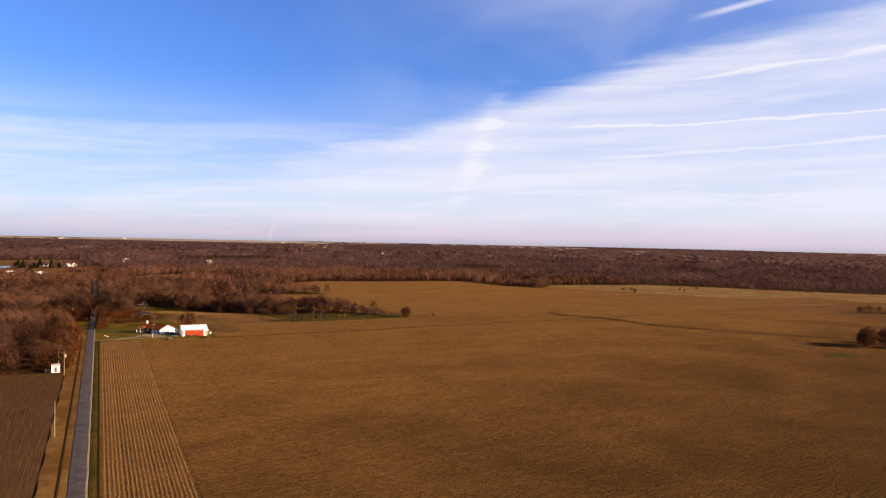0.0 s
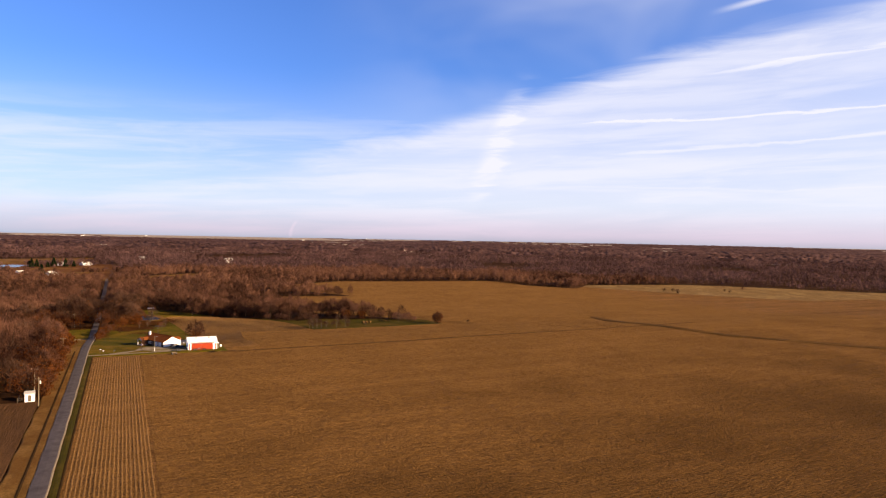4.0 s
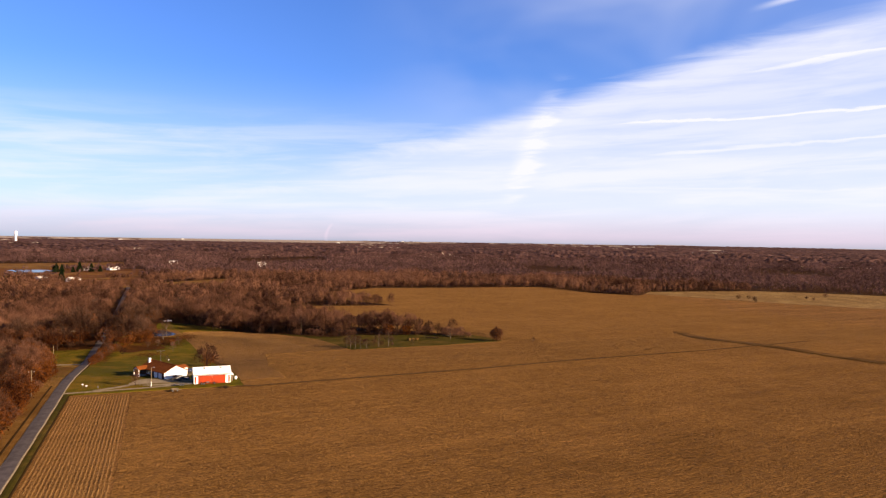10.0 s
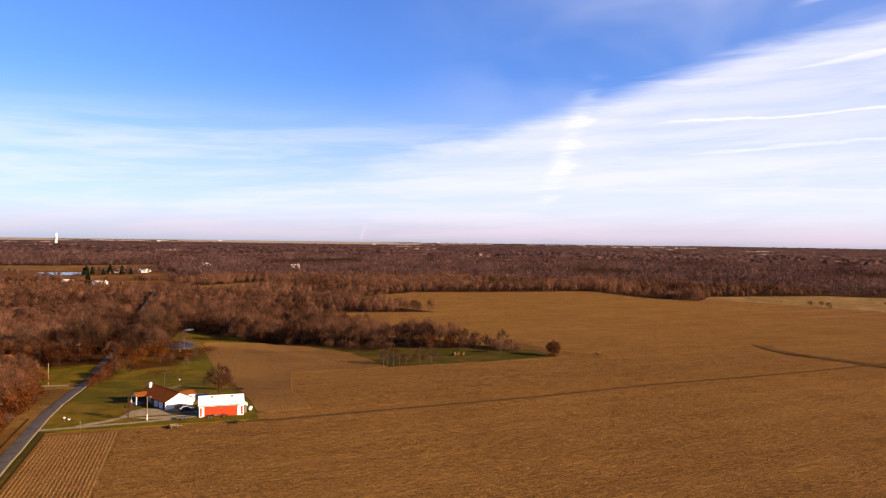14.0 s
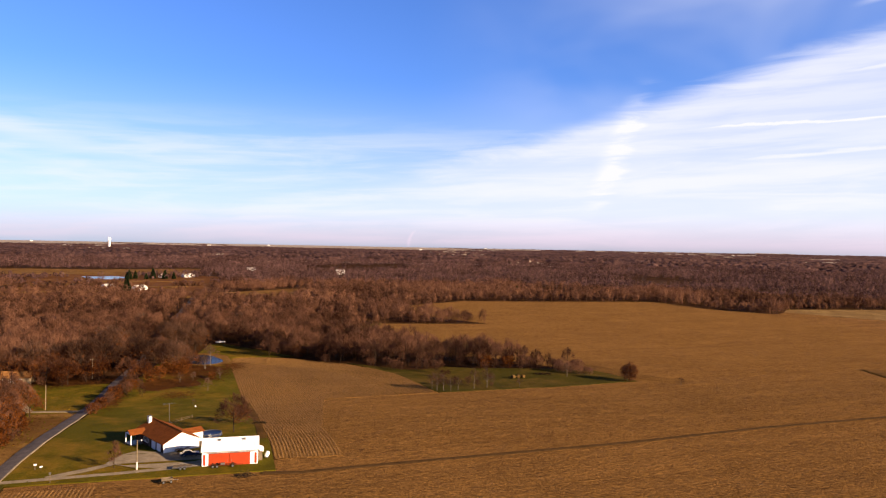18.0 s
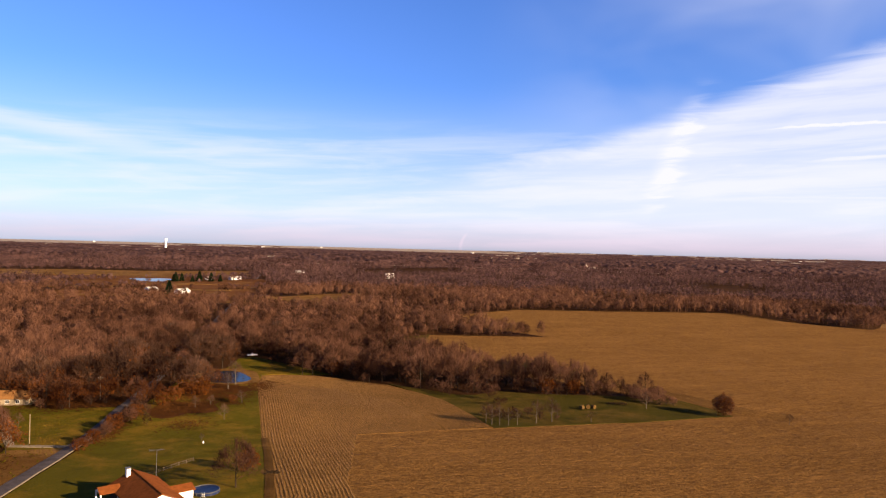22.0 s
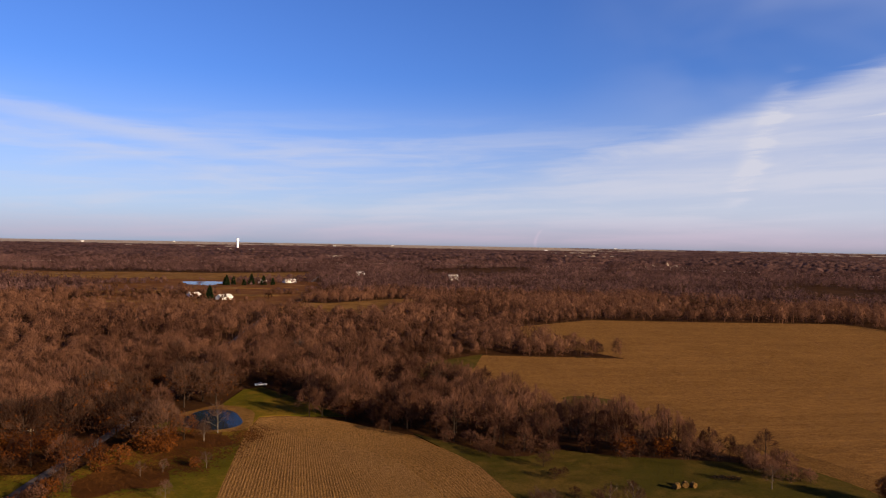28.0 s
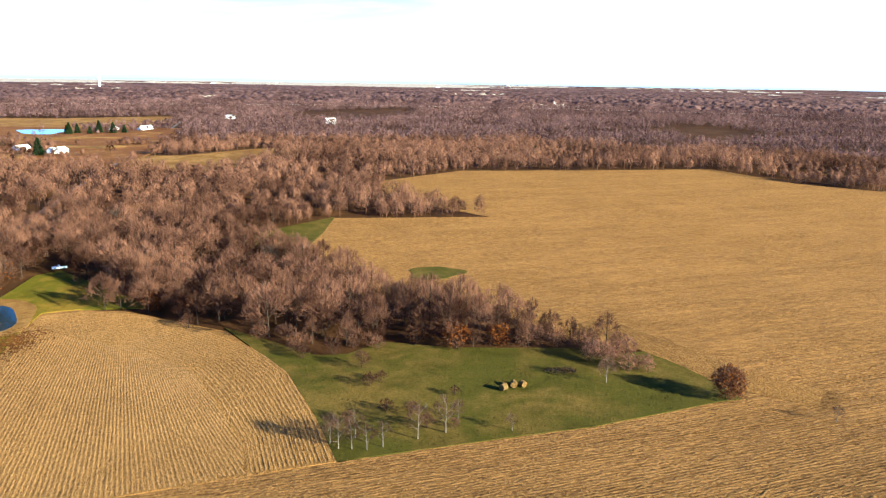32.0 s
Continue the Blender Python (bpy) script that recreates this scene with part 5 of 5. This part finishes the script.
def pool(x, y, r, h):
    top = tagged(new("swimming_pool"), "round above-ground pool under a blue cover", "swimming pool")
    base = float(height(x, y)) - 0.3
    bm = bmesh.new()
    bmesh.ops.create_cone(bm, cap_ends=False, segments=32, radius1=r, radius2=r, depth=h, matrix=Matrix.Translation((0, 0, h / 2)))
    part("pool_wall", bm, BLUE, top, "blue metal pool wall")
    n = 32
    v = [(0, 0, h - 0.28)] + [(r * q * math.cos(2 * math.pi * k / n), r * q * math.sin(2 * math.pi * k / n), h - d + 0.03 * math.sin(5 * k)) for q, d in ((0.6, 0.24), (0.97, 0.06)) for k in range(n)]
    f = [(0, 1 + k, 1 + (k + 1) % n) for k in range(n)]
    f += [t for k in range(n) for t in ((1 + k, 1 + n + k, 1 + n + (k + 1) % n), (1 + k, 1 + n + (k + 1) % n, 1 + (k + 1) % n))]
    tagged(mesh_object("cover", v, f, BLUE, top), "sagging blue cover")
    bm = bmesh.new()
    for k in range(n):
        a, b = 2 * math.pi * k / n, 2 * math.pi * (k + 1) / n
        rod((r * math.cos(a), r * math.sin(a), h), (r * math.cos(b), r * math.sin(b), h), 0.09, sides=5, bm=bm)
    part("rim", bm, GREY, top, "grey top rail")
    for k in range(12):
        a = 2 * math.pi * k / 12
        part("upright", rod((1.02 * r * math.cos(a), 1.02 * r * math.sin(a), 0), (1.02 * r * math.cos(a), 1.02 * r * math.sin(a), h), 0.05, sides=6), GREY, top)
    lad = part("ladder", boxes((-0.3, -0.25, -r - 0.5, -r - 0.45, 0, h + 0.6), (0.25, 0.3, -r - 0.5, -r - 0.45, 0, h + 0.6)), SIDING, top)
    part("rungs", boxes(*[(-0.25, 0.25, -r - 0.49, -r - 0.46, 0.3 * k, 0.3 * k + 0.04) for k in range(1, 5)]), SIDING, lad)
    top.location = (x, y, base)


def utility_pole(x, y, h, transformer=False, arm=True):
    top = tagged(new("utility_pole"), "tall pale wooden utility pole beside the road", "utility pole", "poles along the road")
    part("pole", rod((0, 0, -0.5), (0, 0, h), 0.17, 0.11, 10), POLE, top)
    if arm:
        cross = part("crossarm", worn(boxes((-0.9, 0.9, -0.07, 0.07, h - 0.7, h - 0.56)), 0.01), TIMBER, top)
        for a in (-0.8, 0.0, 0.8):
            part("insulator", rod((a, 0, h - 0.56), (a, 0, h - 0.36), 0.05, 0.03, 6), GREYROOF, cross, "small pale insulator")
    if transformer:
        can = part("transformer", worn(rod((0.4, 0, h - 2.2), (0.4, 0, h - 1.2), 0.26, sides=12), 0.04), GREYROOF, top, "pale grey transformer can")
        part("bracket", boxes((0.1, 0.2, -0.05, 0.05, h - 1.8, h - 1.4)), GREY, can)
    top.location = (x, y, float(height(x, y)) + 0.08)


def antenna(x, y, h):
    top = tagged(new("antenna_mast"), "thin metal mast with a television aerial behind the house", "antenna")
    part("mast", rod((0, 0, -1), (0, 0, h), 0.06, 0.04, 6), GREY, top)
    boom = part("boom", rod((-1.6, 0, h - 0.1), (1.6, 0, h - 0.1), 0.035, sides=5), GREY, top)
    for k in range(9):
        part("element", rod((-1.5 + 0.38 * k, -0.9 + 0.06 * k, h - 0.08), (-1.5 + 0.38 * k, 0.9 - 0.06 * k, h - 0.08), 0.02, sides=4), GREY, boom)
    top.matrix_basis = pose(x, y, float(height(x, y)), 0, 0, 15)


def yard_lamp(x, y, h):
    top = tagged(new("yard_lamp"), "wooden yard light pole beside the gravel loop", "lamp post")
    part("pole", rod((0, 0, -0.4), (0, 0, h), 0.12, 0.08, 8), POLE, top)
    arm = part("arm", rod((0, 0, h - 0.3), (0.9, 0, h), 0.04, sides=6), GREY, top)
    part("lamp_head", worn(rod((0.9, 0, h - 0.2), (0.9, 0, h + 0.05), 0.22, 0.08, 10), 0.02), GREYROOF, arm, "pale lamp head")
    part("base_sleeve", rod((0, 0, 0), (0, 0, 1.8), 0.2, 0.18, 10), GREYROOF, top, "pale sleeve round the foot")
    top.location = (x, y, float(height(x, y)) + 0.08)


def shed(x, y, turn, W, L, H, label):
    top = tagged(new("shed"), label, "shed")
    part("wall", worn(boxes((-L / 2, L / 2, -W / 2, W / 2, -0.2, H)), 0.03), SIDING, top)
    part("roof", prism([(-W / 2 - 0.2, H), (W / 2 + 0.2, H + 0.35), (W / 2 + 0.2, H + 0.45), (-W / 2 - 0.2, H + 0.1)], -L / 2 - 0.2, L / 2 + 0.2), GREYROOF, top)
    door = part("door", boxes((-0.45, 0.45, -W / 2 - 0.05, -W / 2 - 0.004, 0, 1.95)), TIMBER, top, "brown shed door")
    part("handle", boxes((0.3, 0.36, -W / 2 - 0.1, -W / 2 - 0.05, 0.95, 1.05)), GREY, door)
    top.matrix_basis = pose(x, y, float(height(x, y)) + 0.05, 0, 0, turn)


def hay_bale(x, y, turn, r, label):
    top = tagged(new("hay_bale"), label, "hay bale", "hay bales in the meadow")
    bm = rod((-r * 0.9, 0, r), (r * 0.9, 0, r), r, sides=20)
    bmesh.ops.subdivide_edges(bm, edges=bm.edges[:], cuts=2, use_grid_fill=True)
    for v in bm.verts:
        v.co += v.co.normalized() * noise.noise(v.co * 2.3) * 0.16
        v.co.z = max(v.co.z, 0.0)
    part("bale", bm, HAY, top)
    bm = bmesh.new()
    for a in (-0.5, 0.0, 0.5):
        bmesh.ops.create_cone(bm, cap_ends=False, segments=20, radius1=r * 1.03, radius2=r * 1.03, depth=0.06,
                              matrix=Matrix.Translation((a * r, 0, r)) @ Matrix.Rotation(math.pi / 2, 4, "Y"))
    part("twine", bm, TIMBER, top)
    top.matrix_basis = pose(x, y, float(height(x, y)) + 0.05, 0, 0, turn)


def brush_pile(x, y, r, seed, label):
    top = tagged(new("brush_pile"), label, "brush pile")
    rng = random.Random(seed)
    for name, mat, count, thick in (("branches", BARK, 70, 0.07), ("straw", HAY, 50, 0.05)):
        bm = bmesh.new()
        for _ in range(count):
            a, q = rng.uniform(0, 6.28), rng.random() ** 0.6 * r
            p = Vector((math.cos(a) * q * 1.5, math.sin(a) * q, rng.uniform(0, 0.7) * (1 - q / r) + 0.05))
            d = Vector((rng.uniform(-1, 1), rng.uniform(-1, 1), rng.uniform(-0.1, 0.45))).normalized() * rng.uniform(0.5, 1.3)
            rod(p, p + d, thick, thick * 0.4, 4, bm)
        part(name, bm, mat, top)
    top.location = (x, y, float(height(x, y)) + 0.06)


def propane_tank(x, y, turn):
    top = tagged(new("propane_tank"), "white propane tank on short legs beside the barn", "tank")
    bm = rod((-0.9, 0, 0.85), (0.9, 0, 0.85), 0.5, sides=16)
    bmesh.ops.create_uvsphere(bm, u_segments=16, v_segments=8, radius=0.5, matrix=Matrix.Translation((-0.9, 0, 0.85)))
    bmesh.ops.create_uvsphere(bm, u_segments=16, v_segments=8, radius=0.5, matrix=Matrix.Translation((0.9, 0, 0.85)))
    part("tank", bm, WHITE, top)
    part("dome", rod((0, 0, 1.3), (0, 0, 1.5), 0.16, 0.14, 10), WHITE, top)
    for a in (-0.6, 0.6):
        part("leg", boxes((a - 0.06, a + 0.06, -0.35, 0.35, 0, 0.42)), GREY, top)
    top.matrix_basis = pose(x, y, float(height(x, y)) + 0.08, 0, 0, turn)


def mailbox(x, y, label, h=1.1):
    top = tagged(new("mailbox"), label, "mailbox")
    part("post", boxes((-0.06, 0.06, -0.06, 0.06, -0.3, h)), TIMBER, top)
    letters = part("box", worn(prism([(-0.14, h), (0.14, h), (0.14, h + 0.2), (0.07, h + 0.3), (-0.07, h + 0.3), (-0.14, h + 0.2)], -0.28, 0.28), 0.01), WHITE, top, "white letter box")
    part("flag", boxes((0.1, 0.14, -0.17, -0.145, h + 0.1, h + 0.4)), RED, letters, "red flag")
    top.location = (x, y, float(height(x, y)) + 0.1)


def fence(points, label, tall=1.2):
    """Posts with two rails along points of the plan."""
    top = tagged(new("fence"), label, "fence")
    prev = None
    for (x1, y1), (x2, y2) in zip(points, points[1:]):
        n = max(1, round(math.hypot(x2 - x1, y2 - y1) / 2.6))
        for k in range(n + 1):
            p = Vector((x1 + (x2 - x1) * k / n, y1 + (y2 - y1) * k / n, 0))
            p.z = float(height(p.x, p.y))
            if k or prev is None:
                part("post", rod(p - Vector((0, 0, 0.3)), p + Vector((0, 0, tall)), 0.08, 0.07, 6), TIMBER, top)
            if prev is not None and k:
                for z in (0.5, 1.0):
                    part("rail", rod(prev + Vector((0, 0, z)), p + Vector((0, 0, z)), 0.045, sides=4), TIMBER, top)
            prev = p
    return top


def water_tower(x, y, h):
    top = tagged(new("water_tower"), "slim white water tower above the far woods", "water tower")
    part("shaft", rod((0, 0, -2), (0, 0, h * 0.72), 4.2, 3.8, 20), WHITE, top)
    part("tank", worn(rod((0, 0, h * 0.72), (0, 0, h), 5.2, 5.0, 20), 0.6), WHITE, top)
    part("ladder", boxes((-0.3, 0.3, -4.6, -4.3, 0, h * 0.72)), GREY, top)
    top.location = (x, y, float(height(x, y)))


def water_material(name):
    def build(g, pos):
        ripple = g.noise(pos, 1.3, 3, 0.5)
        return g.mix(ripple, (0.008, 0.014, 0.022), (0.014, 0.022, 0.03)), ripple, 0.08, 0.03
    return material(name, build, 0.12, 0.03)


WATER = water_material("pond_water")
tagged(draped("pond_bank", oval(PX + 1, PY + 2, 14.5, 20, 0.3, 0.06), ROUGH, 0.18, 5), "tan grass bank round the pond", "bank", kind="structure")
pond = tagged(draped("pond_water", oval(PX, PY, 10.6, 15.6, 0.3, 0.05), WATER, 0.24, 5), "still dark-blue pond reflecting the sky", "pond", kind="structure")
tagged(draped("far_pond", oval(-188, 888, 27, 38, 0.3, 0.15), WATER, 0.5, 12), "far pond reflecting the blue sky", "pond", kind="structure")
tagged(draped("green_patch", oval(134, 235, 11, 8.5, 0.1), MEADOW, 0.15, 5), "green grassy patch in the field's corner", "grass", kind="structure")
tagged(draped("green_patch", oval(300.7, 613.7, 22, 12, 0.1), MEADOW, 0.3, 8), "green lawn in a gap of the woods", "grass", kind="structure")

tagged(draped("green_patch", oval(300, -167, 14, 5, 0.1), MEADOW, 0.15, 5), "green grassy patch beside the waterway", "grass", kind="structure")
tagged(draped("leaf_patch", oval(-23, 137, 12, 12, 0.2, 0.2), LITTER, 0.16, 4), "rusty leaf litter spread over the lawn", "leaves", kind="structure")
tagged(draped("leaf_patch", oval(-15, 176, 14, 10, 0.4, 0.2), LITTER, 0.155, 4), "rusty leaf litter before the pond", "leaves", kind="structure")
tagged(draped("glade", GLADE, MEADOW, 0.1, 8), "olive grass glade between wood and field", "grass", kind="structure")
tagged(draped("small_glade", SMALL_GLADE, ROUGH, 0.15, 8), "tan grass glade inside the wood", "grass", kind="structure")

barn()
house()
pool(0.2, 31.5, 3.0, 1.2)
car(-3.6, 9.8, 12, CARBLUE, "dark blue saloon car parked in the barn's yard")
car(-7.4, 263.5, 200, CARWHITE, "white pickup truck parked at the wood's edge", True)
utility_trailer(-4.2, -0.6, 3)
low_trailer(1.9, -1.0, 0)
farm_wagon(-6.7, -9.8, 12)
sign_post(-31.3, -5.2)
well_cap(-8.0, 86.9)
propane_tank(15.2, 4.6, 80)
antenna(-11.5, 38.0, 8.6)
yard_lamp(-14.5, 0.8, 7.0)
mailbox(-37.0, 5.0, "white letter box on a short post by the drive")
mailbox(-35.8, 5.2, "small white marker box by the drive", 0.5)
utility_pole(-50.3, -188.6, 9.6, arm=False)
utility_pole(-51.7, -96.6, 9.0, True)
utility_pole(-54.2, -83.1, 9.6, False)
utility_pole(-51.4, -4.4, 8.8)
utility_pole(-57.4, 92.8, 8.6, arm=False)
utility_pole(-55.9, 158.2, 8.6)
shed(-55.0, -88.0, 5, 2.6, 2.8, 2.4, "small cream pump shed at the bare field's edge")
fence([(-58.3, -84.5), (-58.3, -89), (-53.2, -89.1)], "short post fence round the shed")
fence([(-15.2, 47.6), (-11.4, 55.6), (-7.2, 63.6)], "short weathered rail fence on the lawn")
small_house(-90.4, 152.2, 0, 8, 13, 2.7, 4.6, "tan", "cream neighbouring house with a tan roof under trees", wall=CREAM)
hay_bale(126.3, 124.9, 30, 0.85, "round straw-coloured hay bale")
hay_bale(129.3, 126.1, 75, 0.8, "round hay bale leaning on its neighbour")
hay_bale(131.5, 125.9, 110, 0.75, "dark weathered hay bale")
brush_pile(142.9, 133.4, 1.8, 3, "low pile of branches and straw in the meadow")
brush_pile(146.4, 132.5, 1.4, 4, "small pile of cut brush in the meadow")
brush_pile(13.4, 47, 1.4, 5, "heap of brush by the lawn's edge")
brush_pile(10.0, -8.5, 1.3, 6, "heap of weeds at the field's edge")

# far houses among the trees
small_house(-112.6, 640.7, 55, 9, 14, 2.8, 5.2, "pale", "white farmhouse with a pale roof on the brushy rise", "farmhouse", windows=4)
small_house(-148.4, 668.7, 50, 8, 11, 2.7, 4.8, "pale", "white outbuilding with a pale roof", "outbuilding", windows=2)
small_house(-89, 915.4, 40, 9, 17, 2.8, 5.2, "pale", "long white house beside the far pond", "farmhouse", windows=4)
small_house(-119.2, 907.7, 60, 7, 10, 2.7, 4.8, "pale", "small white outbuilding near the far pond", "outbuilding", windows=2)
small_house(148, 1037, 15, 9, 14, 5.0, 8.0, "pale", "white house deep in the woods", windows=3)
small_house(0, 1140, -10, 10, 14, 3.2, 6.0, "pale", "small white house in the far woods", windows=2)
small_house(925, 1655, 20, 14, 30, 4.5, 8.0, "pale", "pale farm building among far fields", "outbuilding", windows=3)
water_tower(-509.4, 2668.2, 42)
for k in range(15):
    d = 3000 + 1700 * ((k * 0.618) % 1)
    a = radians(-32 + 6.1 * k + 4 * math.sin(k * 1.9))
    small_house(20 + d * math.sin(a), -60 + d * math.cos(a), 20 * math.sin(k), 9, 10 + 10 * ((k * 0.37) % 1), 3.5, 5.5, "pale", "pale farm building on the skyline", "farm_building", windows=2)

# ---- single trees and bushes ----
plant(LONE, 176.8, 109.8)
for x, y, s in ((341, -153, 1.25), (349, -149, 1.4), (357, -154, 1.3), (368, -148, 1.2)):
    plant(LONE, x, y, s, group="trees by the waterway", label="dense dark bushy tree by the grassy waterway")
for k in range(7):
    plant(WOOD, 372 + 7 * k, -178 - 5 * (k % 3), 1.15, group="tall trees by the waterway", label="tall leafless tree by the grassy waterway")
for k in range(6):
    plant(WOOD, 585 + 8 * k, -38 - 6 * (k % 2), 1.15, group="tall trees by the waterway", label="tall leafless tree at the field's eastern end")
for k in range(15):
    plant(BUSH if k % 3 else RUSTY, -51.2 - 0.8 * (k % 2), -82 + 8.5 * k, 0.75 + 0.12 * (k % 4), group="roadside brush", label="roadside bush between verge and wood")
plant(WOOD, 150.8, 157, 0.75, group="trees at the wood's edge")
for x, y, s in ((101.5, 105.6, 1.25), (107.8, 107.2, 1.15), (152.6, 124, 1.0), (85.2, 104.8, 1.0), (87.8, 104.1, 0.95), (90.7, 103.2, 0.8), (94, 103.7, 0.8), (83.7, 107.3, 1.0), (89, 108.5, 0.9), (112, 113, 0.7), (121.8, 105, 0.6),
                (-5.8, 120, 0.8), (-18.2, 139.1, 0.6), (-13.3, 142.7, 0.6), (-2.3, 146.3, 0.7), (-10.9, 177.3, 1.0), (-9, 90.6, 0.35), (-68.7, 115.1, 0.7), (193, 94, 0.5)):
    plant(BIRCH, x, y, s, group="saplings in the grass")
for x, y, s in ((95.2, 133.6, 0.9), (94.6, 145, 1.2), (80.3, 155.2, 1.0), (104.3, 110.2, 0.8), (110.3, 109.2, 0.6), (102.2, 116.9, 0.9), (97.2, 119.9, 0.7), (161.4, 129.5, 1.2), (164.4, 130, 1.1), (158.4, 133.5, 1.3), (157.5, 137, 1.5), (156.8, 141, 1.5), (155, 146, 1.6), (150, 150, 1.5), (146, 152, 1.4), (141, 152.5, 1.3), (159.5, 147, 1.1), (162, 138, 0.9), (166.3, 128.1, 0.9), (114, 124.3, 0.6), (88.2, 115.9, 0.7), (98.3, 135.7, 0.7), (127, 154.5, 1.3), (112, 160, 1.4), (88, 156, 1.3),
                (154.5, 137.6, 1.2), (168.4, 132.5, 0.8), (33.5, 210.4, 1.4), (-40.2, 84.9, 0.7), (-39, 94.1, 0.9), (-39.2, 101.3, 1.0), (-38.3, 111.4, 1.1), (-36.3, 119.2, 1.2), (-33.3, 128, 1.1)):
    plant(BUSH, x, y, s, group="bushes in the open grass")
for x, y, s in ((122, 154.6, 1.15), (134.6, 154.5, 0.95), (35.5, 207, 1.1), (-40.3, 80.6, 0.65), (-39.6, 90, 0.75), (-38.2, 108.5, 0.95), (-34.8, 123.1, 0.85), (-30.5, 144.1, 0.8), (-19, 163.7, 1.0), (-23, 161.5, 1.0), (-20, 167, 1.1), (-60, 161, 1.0), (-66, 161, 1.1), (-55, 168, 1.0), (-47.5, 250, 1.2), (-26, 166, 1.1), (-5.8, 147.3, 0.5),
                (-27.7, 150.6, 0.9), (-69.4, 156.1, 1.0), (-51.5, 20.8, 1.1), (-52.4, 8.5, 1.0), (-54.3, 31.6, 1.1), (-52.8, 47.5, 1.0)):
    plant(RUSTY, x, y, s, group="small oaks with rusty leaves")
for x, y, s in BIG_SPOTS:
    plant(BIG, x, y, s, group="wide old trees")
for x, y, s in ((-39, 142, 0.95), (-34.1, 146.3, 0.9), (-17.4, 178.3, 0.85), (-69.9, 166.1, 1.0), (-62.5, 65.9, 0.9), (-58.8, 79.9, 0.8), (-59, 1, 0.9), (-61.1, -18.7, 0.95)):
    plant(OAK, x, y, s, group="oaks with rusty leaves")
plant(WOOD, 6.3, 35.0, 0.95, label="reddish leafless yard tree behind the barn")
for x, y, s in ((-40.2, 87, 0.8), (-39.6, 95, 0.9), (-39.2, 103, 1.0), (-38.9, 110, 1.0), (-38.6, 118, 1.0), (-38.4, 127, 1.0), (-38.4, 136, 1.1), (-38, 145, 1.1)):
    plant(BUSH, x, y, s, group="hedge along the road", label="dense leafless bush in the roadside hedge")
plant(BIRCH, -8.7, 187.4, 1.55, label="sparse spreading leafless tree beside the pond")
plant(BIRCH, -10.4, 175.9, 1.1, label="small pale leafless tree in front of the pond")
plant(RUSTY, 7.6, 50.5, 0.95, label="rusty small oak at the lawn's edge")
plant(SLIM, -19.8, 3.0, 0.7, label="small leafless yard tree beside the drive")
plant(SLIM, -29.2, 112.4, 0.5, label="small leafless tree on the lawn")
for x, y in ((2.6, 321), (28.5, 243), (71.2, 244.5), (-57.6, 314.3)):
    plant(PALE, x, y, 1.0, group="pale trees in the wood")
for x, y, s in ((579.4, 305.1, 1.1), (585.6, 319.3, 0.9), (654.7, 295.3, 0.8), (660.3, 309.5, 0.8), (575.5, 323.5, 0.9), (700.1, 318.2, 1.0), (571.8, 295.6, 0.7), (538, -20, 1.2), (546, -16, 1.4), (554.1, -18.3, 1.4), (563, -12, 1.3), (572, -15, 1.1)):
    plant(BUSH, x, y, s * 1.2, group="bushes in the far fields")
def evergreen(h, seed):
    """A conifer: straight trunk and whorls of drooping needle sprays."""
    rng = np.random.default_rng(seed)
    tv, tf = [], []
    tube(tv, tf, (0, 0, -0.3), (0, 0, h * 0.95), h * 0.016, 0.03, 6)
    n = 1500
    lev = rng.random(n) ** 1.3
    a = rng.uniform(0, 6.28, n)
    r = (1 - lev ** 1.4) * h * 0.27 * rng.uniform(0.3, 1.0, n) + 0.05
    c = np.stack([np.cos(a) * r, np.sin(a) * r, h * (0.08 + 0.9 * lev)], -1)
    d = np.stack([np.cos(a), np.sin(a), rng.uniform(-0.7, 0.1, n)], -1) * rng.uniform(0.5, 1.2, n)[:, None]
    s = rng.normal(0, 0.3, (n, 3))
    top = new("evergreen_tree")
    mesh_object("trunk", np.array(tv), np.array(tf), BARK, top)
    mesh_object("needles", np.stack([c - s, c + s, c + d], 1).reshape(-1, 3), np.arange(3 * n).reshape(-1, 3), NEEDLE, top)
    return [tagged(top, "dark green conifer among far houses", "tree"), False]


NEEDLED = [evergreen(13, 1), evergreen(10, 2)]
for k, (x, y) in enumerate(((-155.1, 858), (-151.5, 853), (-146, 866), (-131, 858), (-124, 871), (-108, 866), (-97, 872), (-118, 627), (302.8, 579.6))):
    plant(NEEDLED, x, y, 0.85 + 0.3 * ((k * 0.7) % 1), group="conifers by the far houses")
for x, y in ((-121.8, 614.2), (-101.9, 614.4), (-134.4, 631), (-154.9, 645.5), (-96.8, 882.8), (-81.6, 877.4), (-116.9, 877.5), (-64.6, 636.6), (-75.2, 678.6), (-165.8, 698.8), (-205.7, 678.5), (-246.6, 738.6), (-186.7, 778.3)):
    plant(WOOD, x, y, 0.7, group="scattered trees on the brushy land")
for x, y in ((-5.6, 12.6), (-4.4, 13.4), (-6.6, 11.9)):
    plant(BUSH, x, y, 0.4, group="shrubs by the house", label="low dark shrub against the house wall")

# shapes that found no place are taken out again
for kinds in (WOOD, SLIM, OAK, RUSTY, BIG, BUSH, LONE, BIRCH, PALE, NEEDLED):
    for entry in kinds:
        if not entry[1]:
            for ob in list(entry[0].children) + [entry[0]]:
                bpy.data.objects.remove(ob)
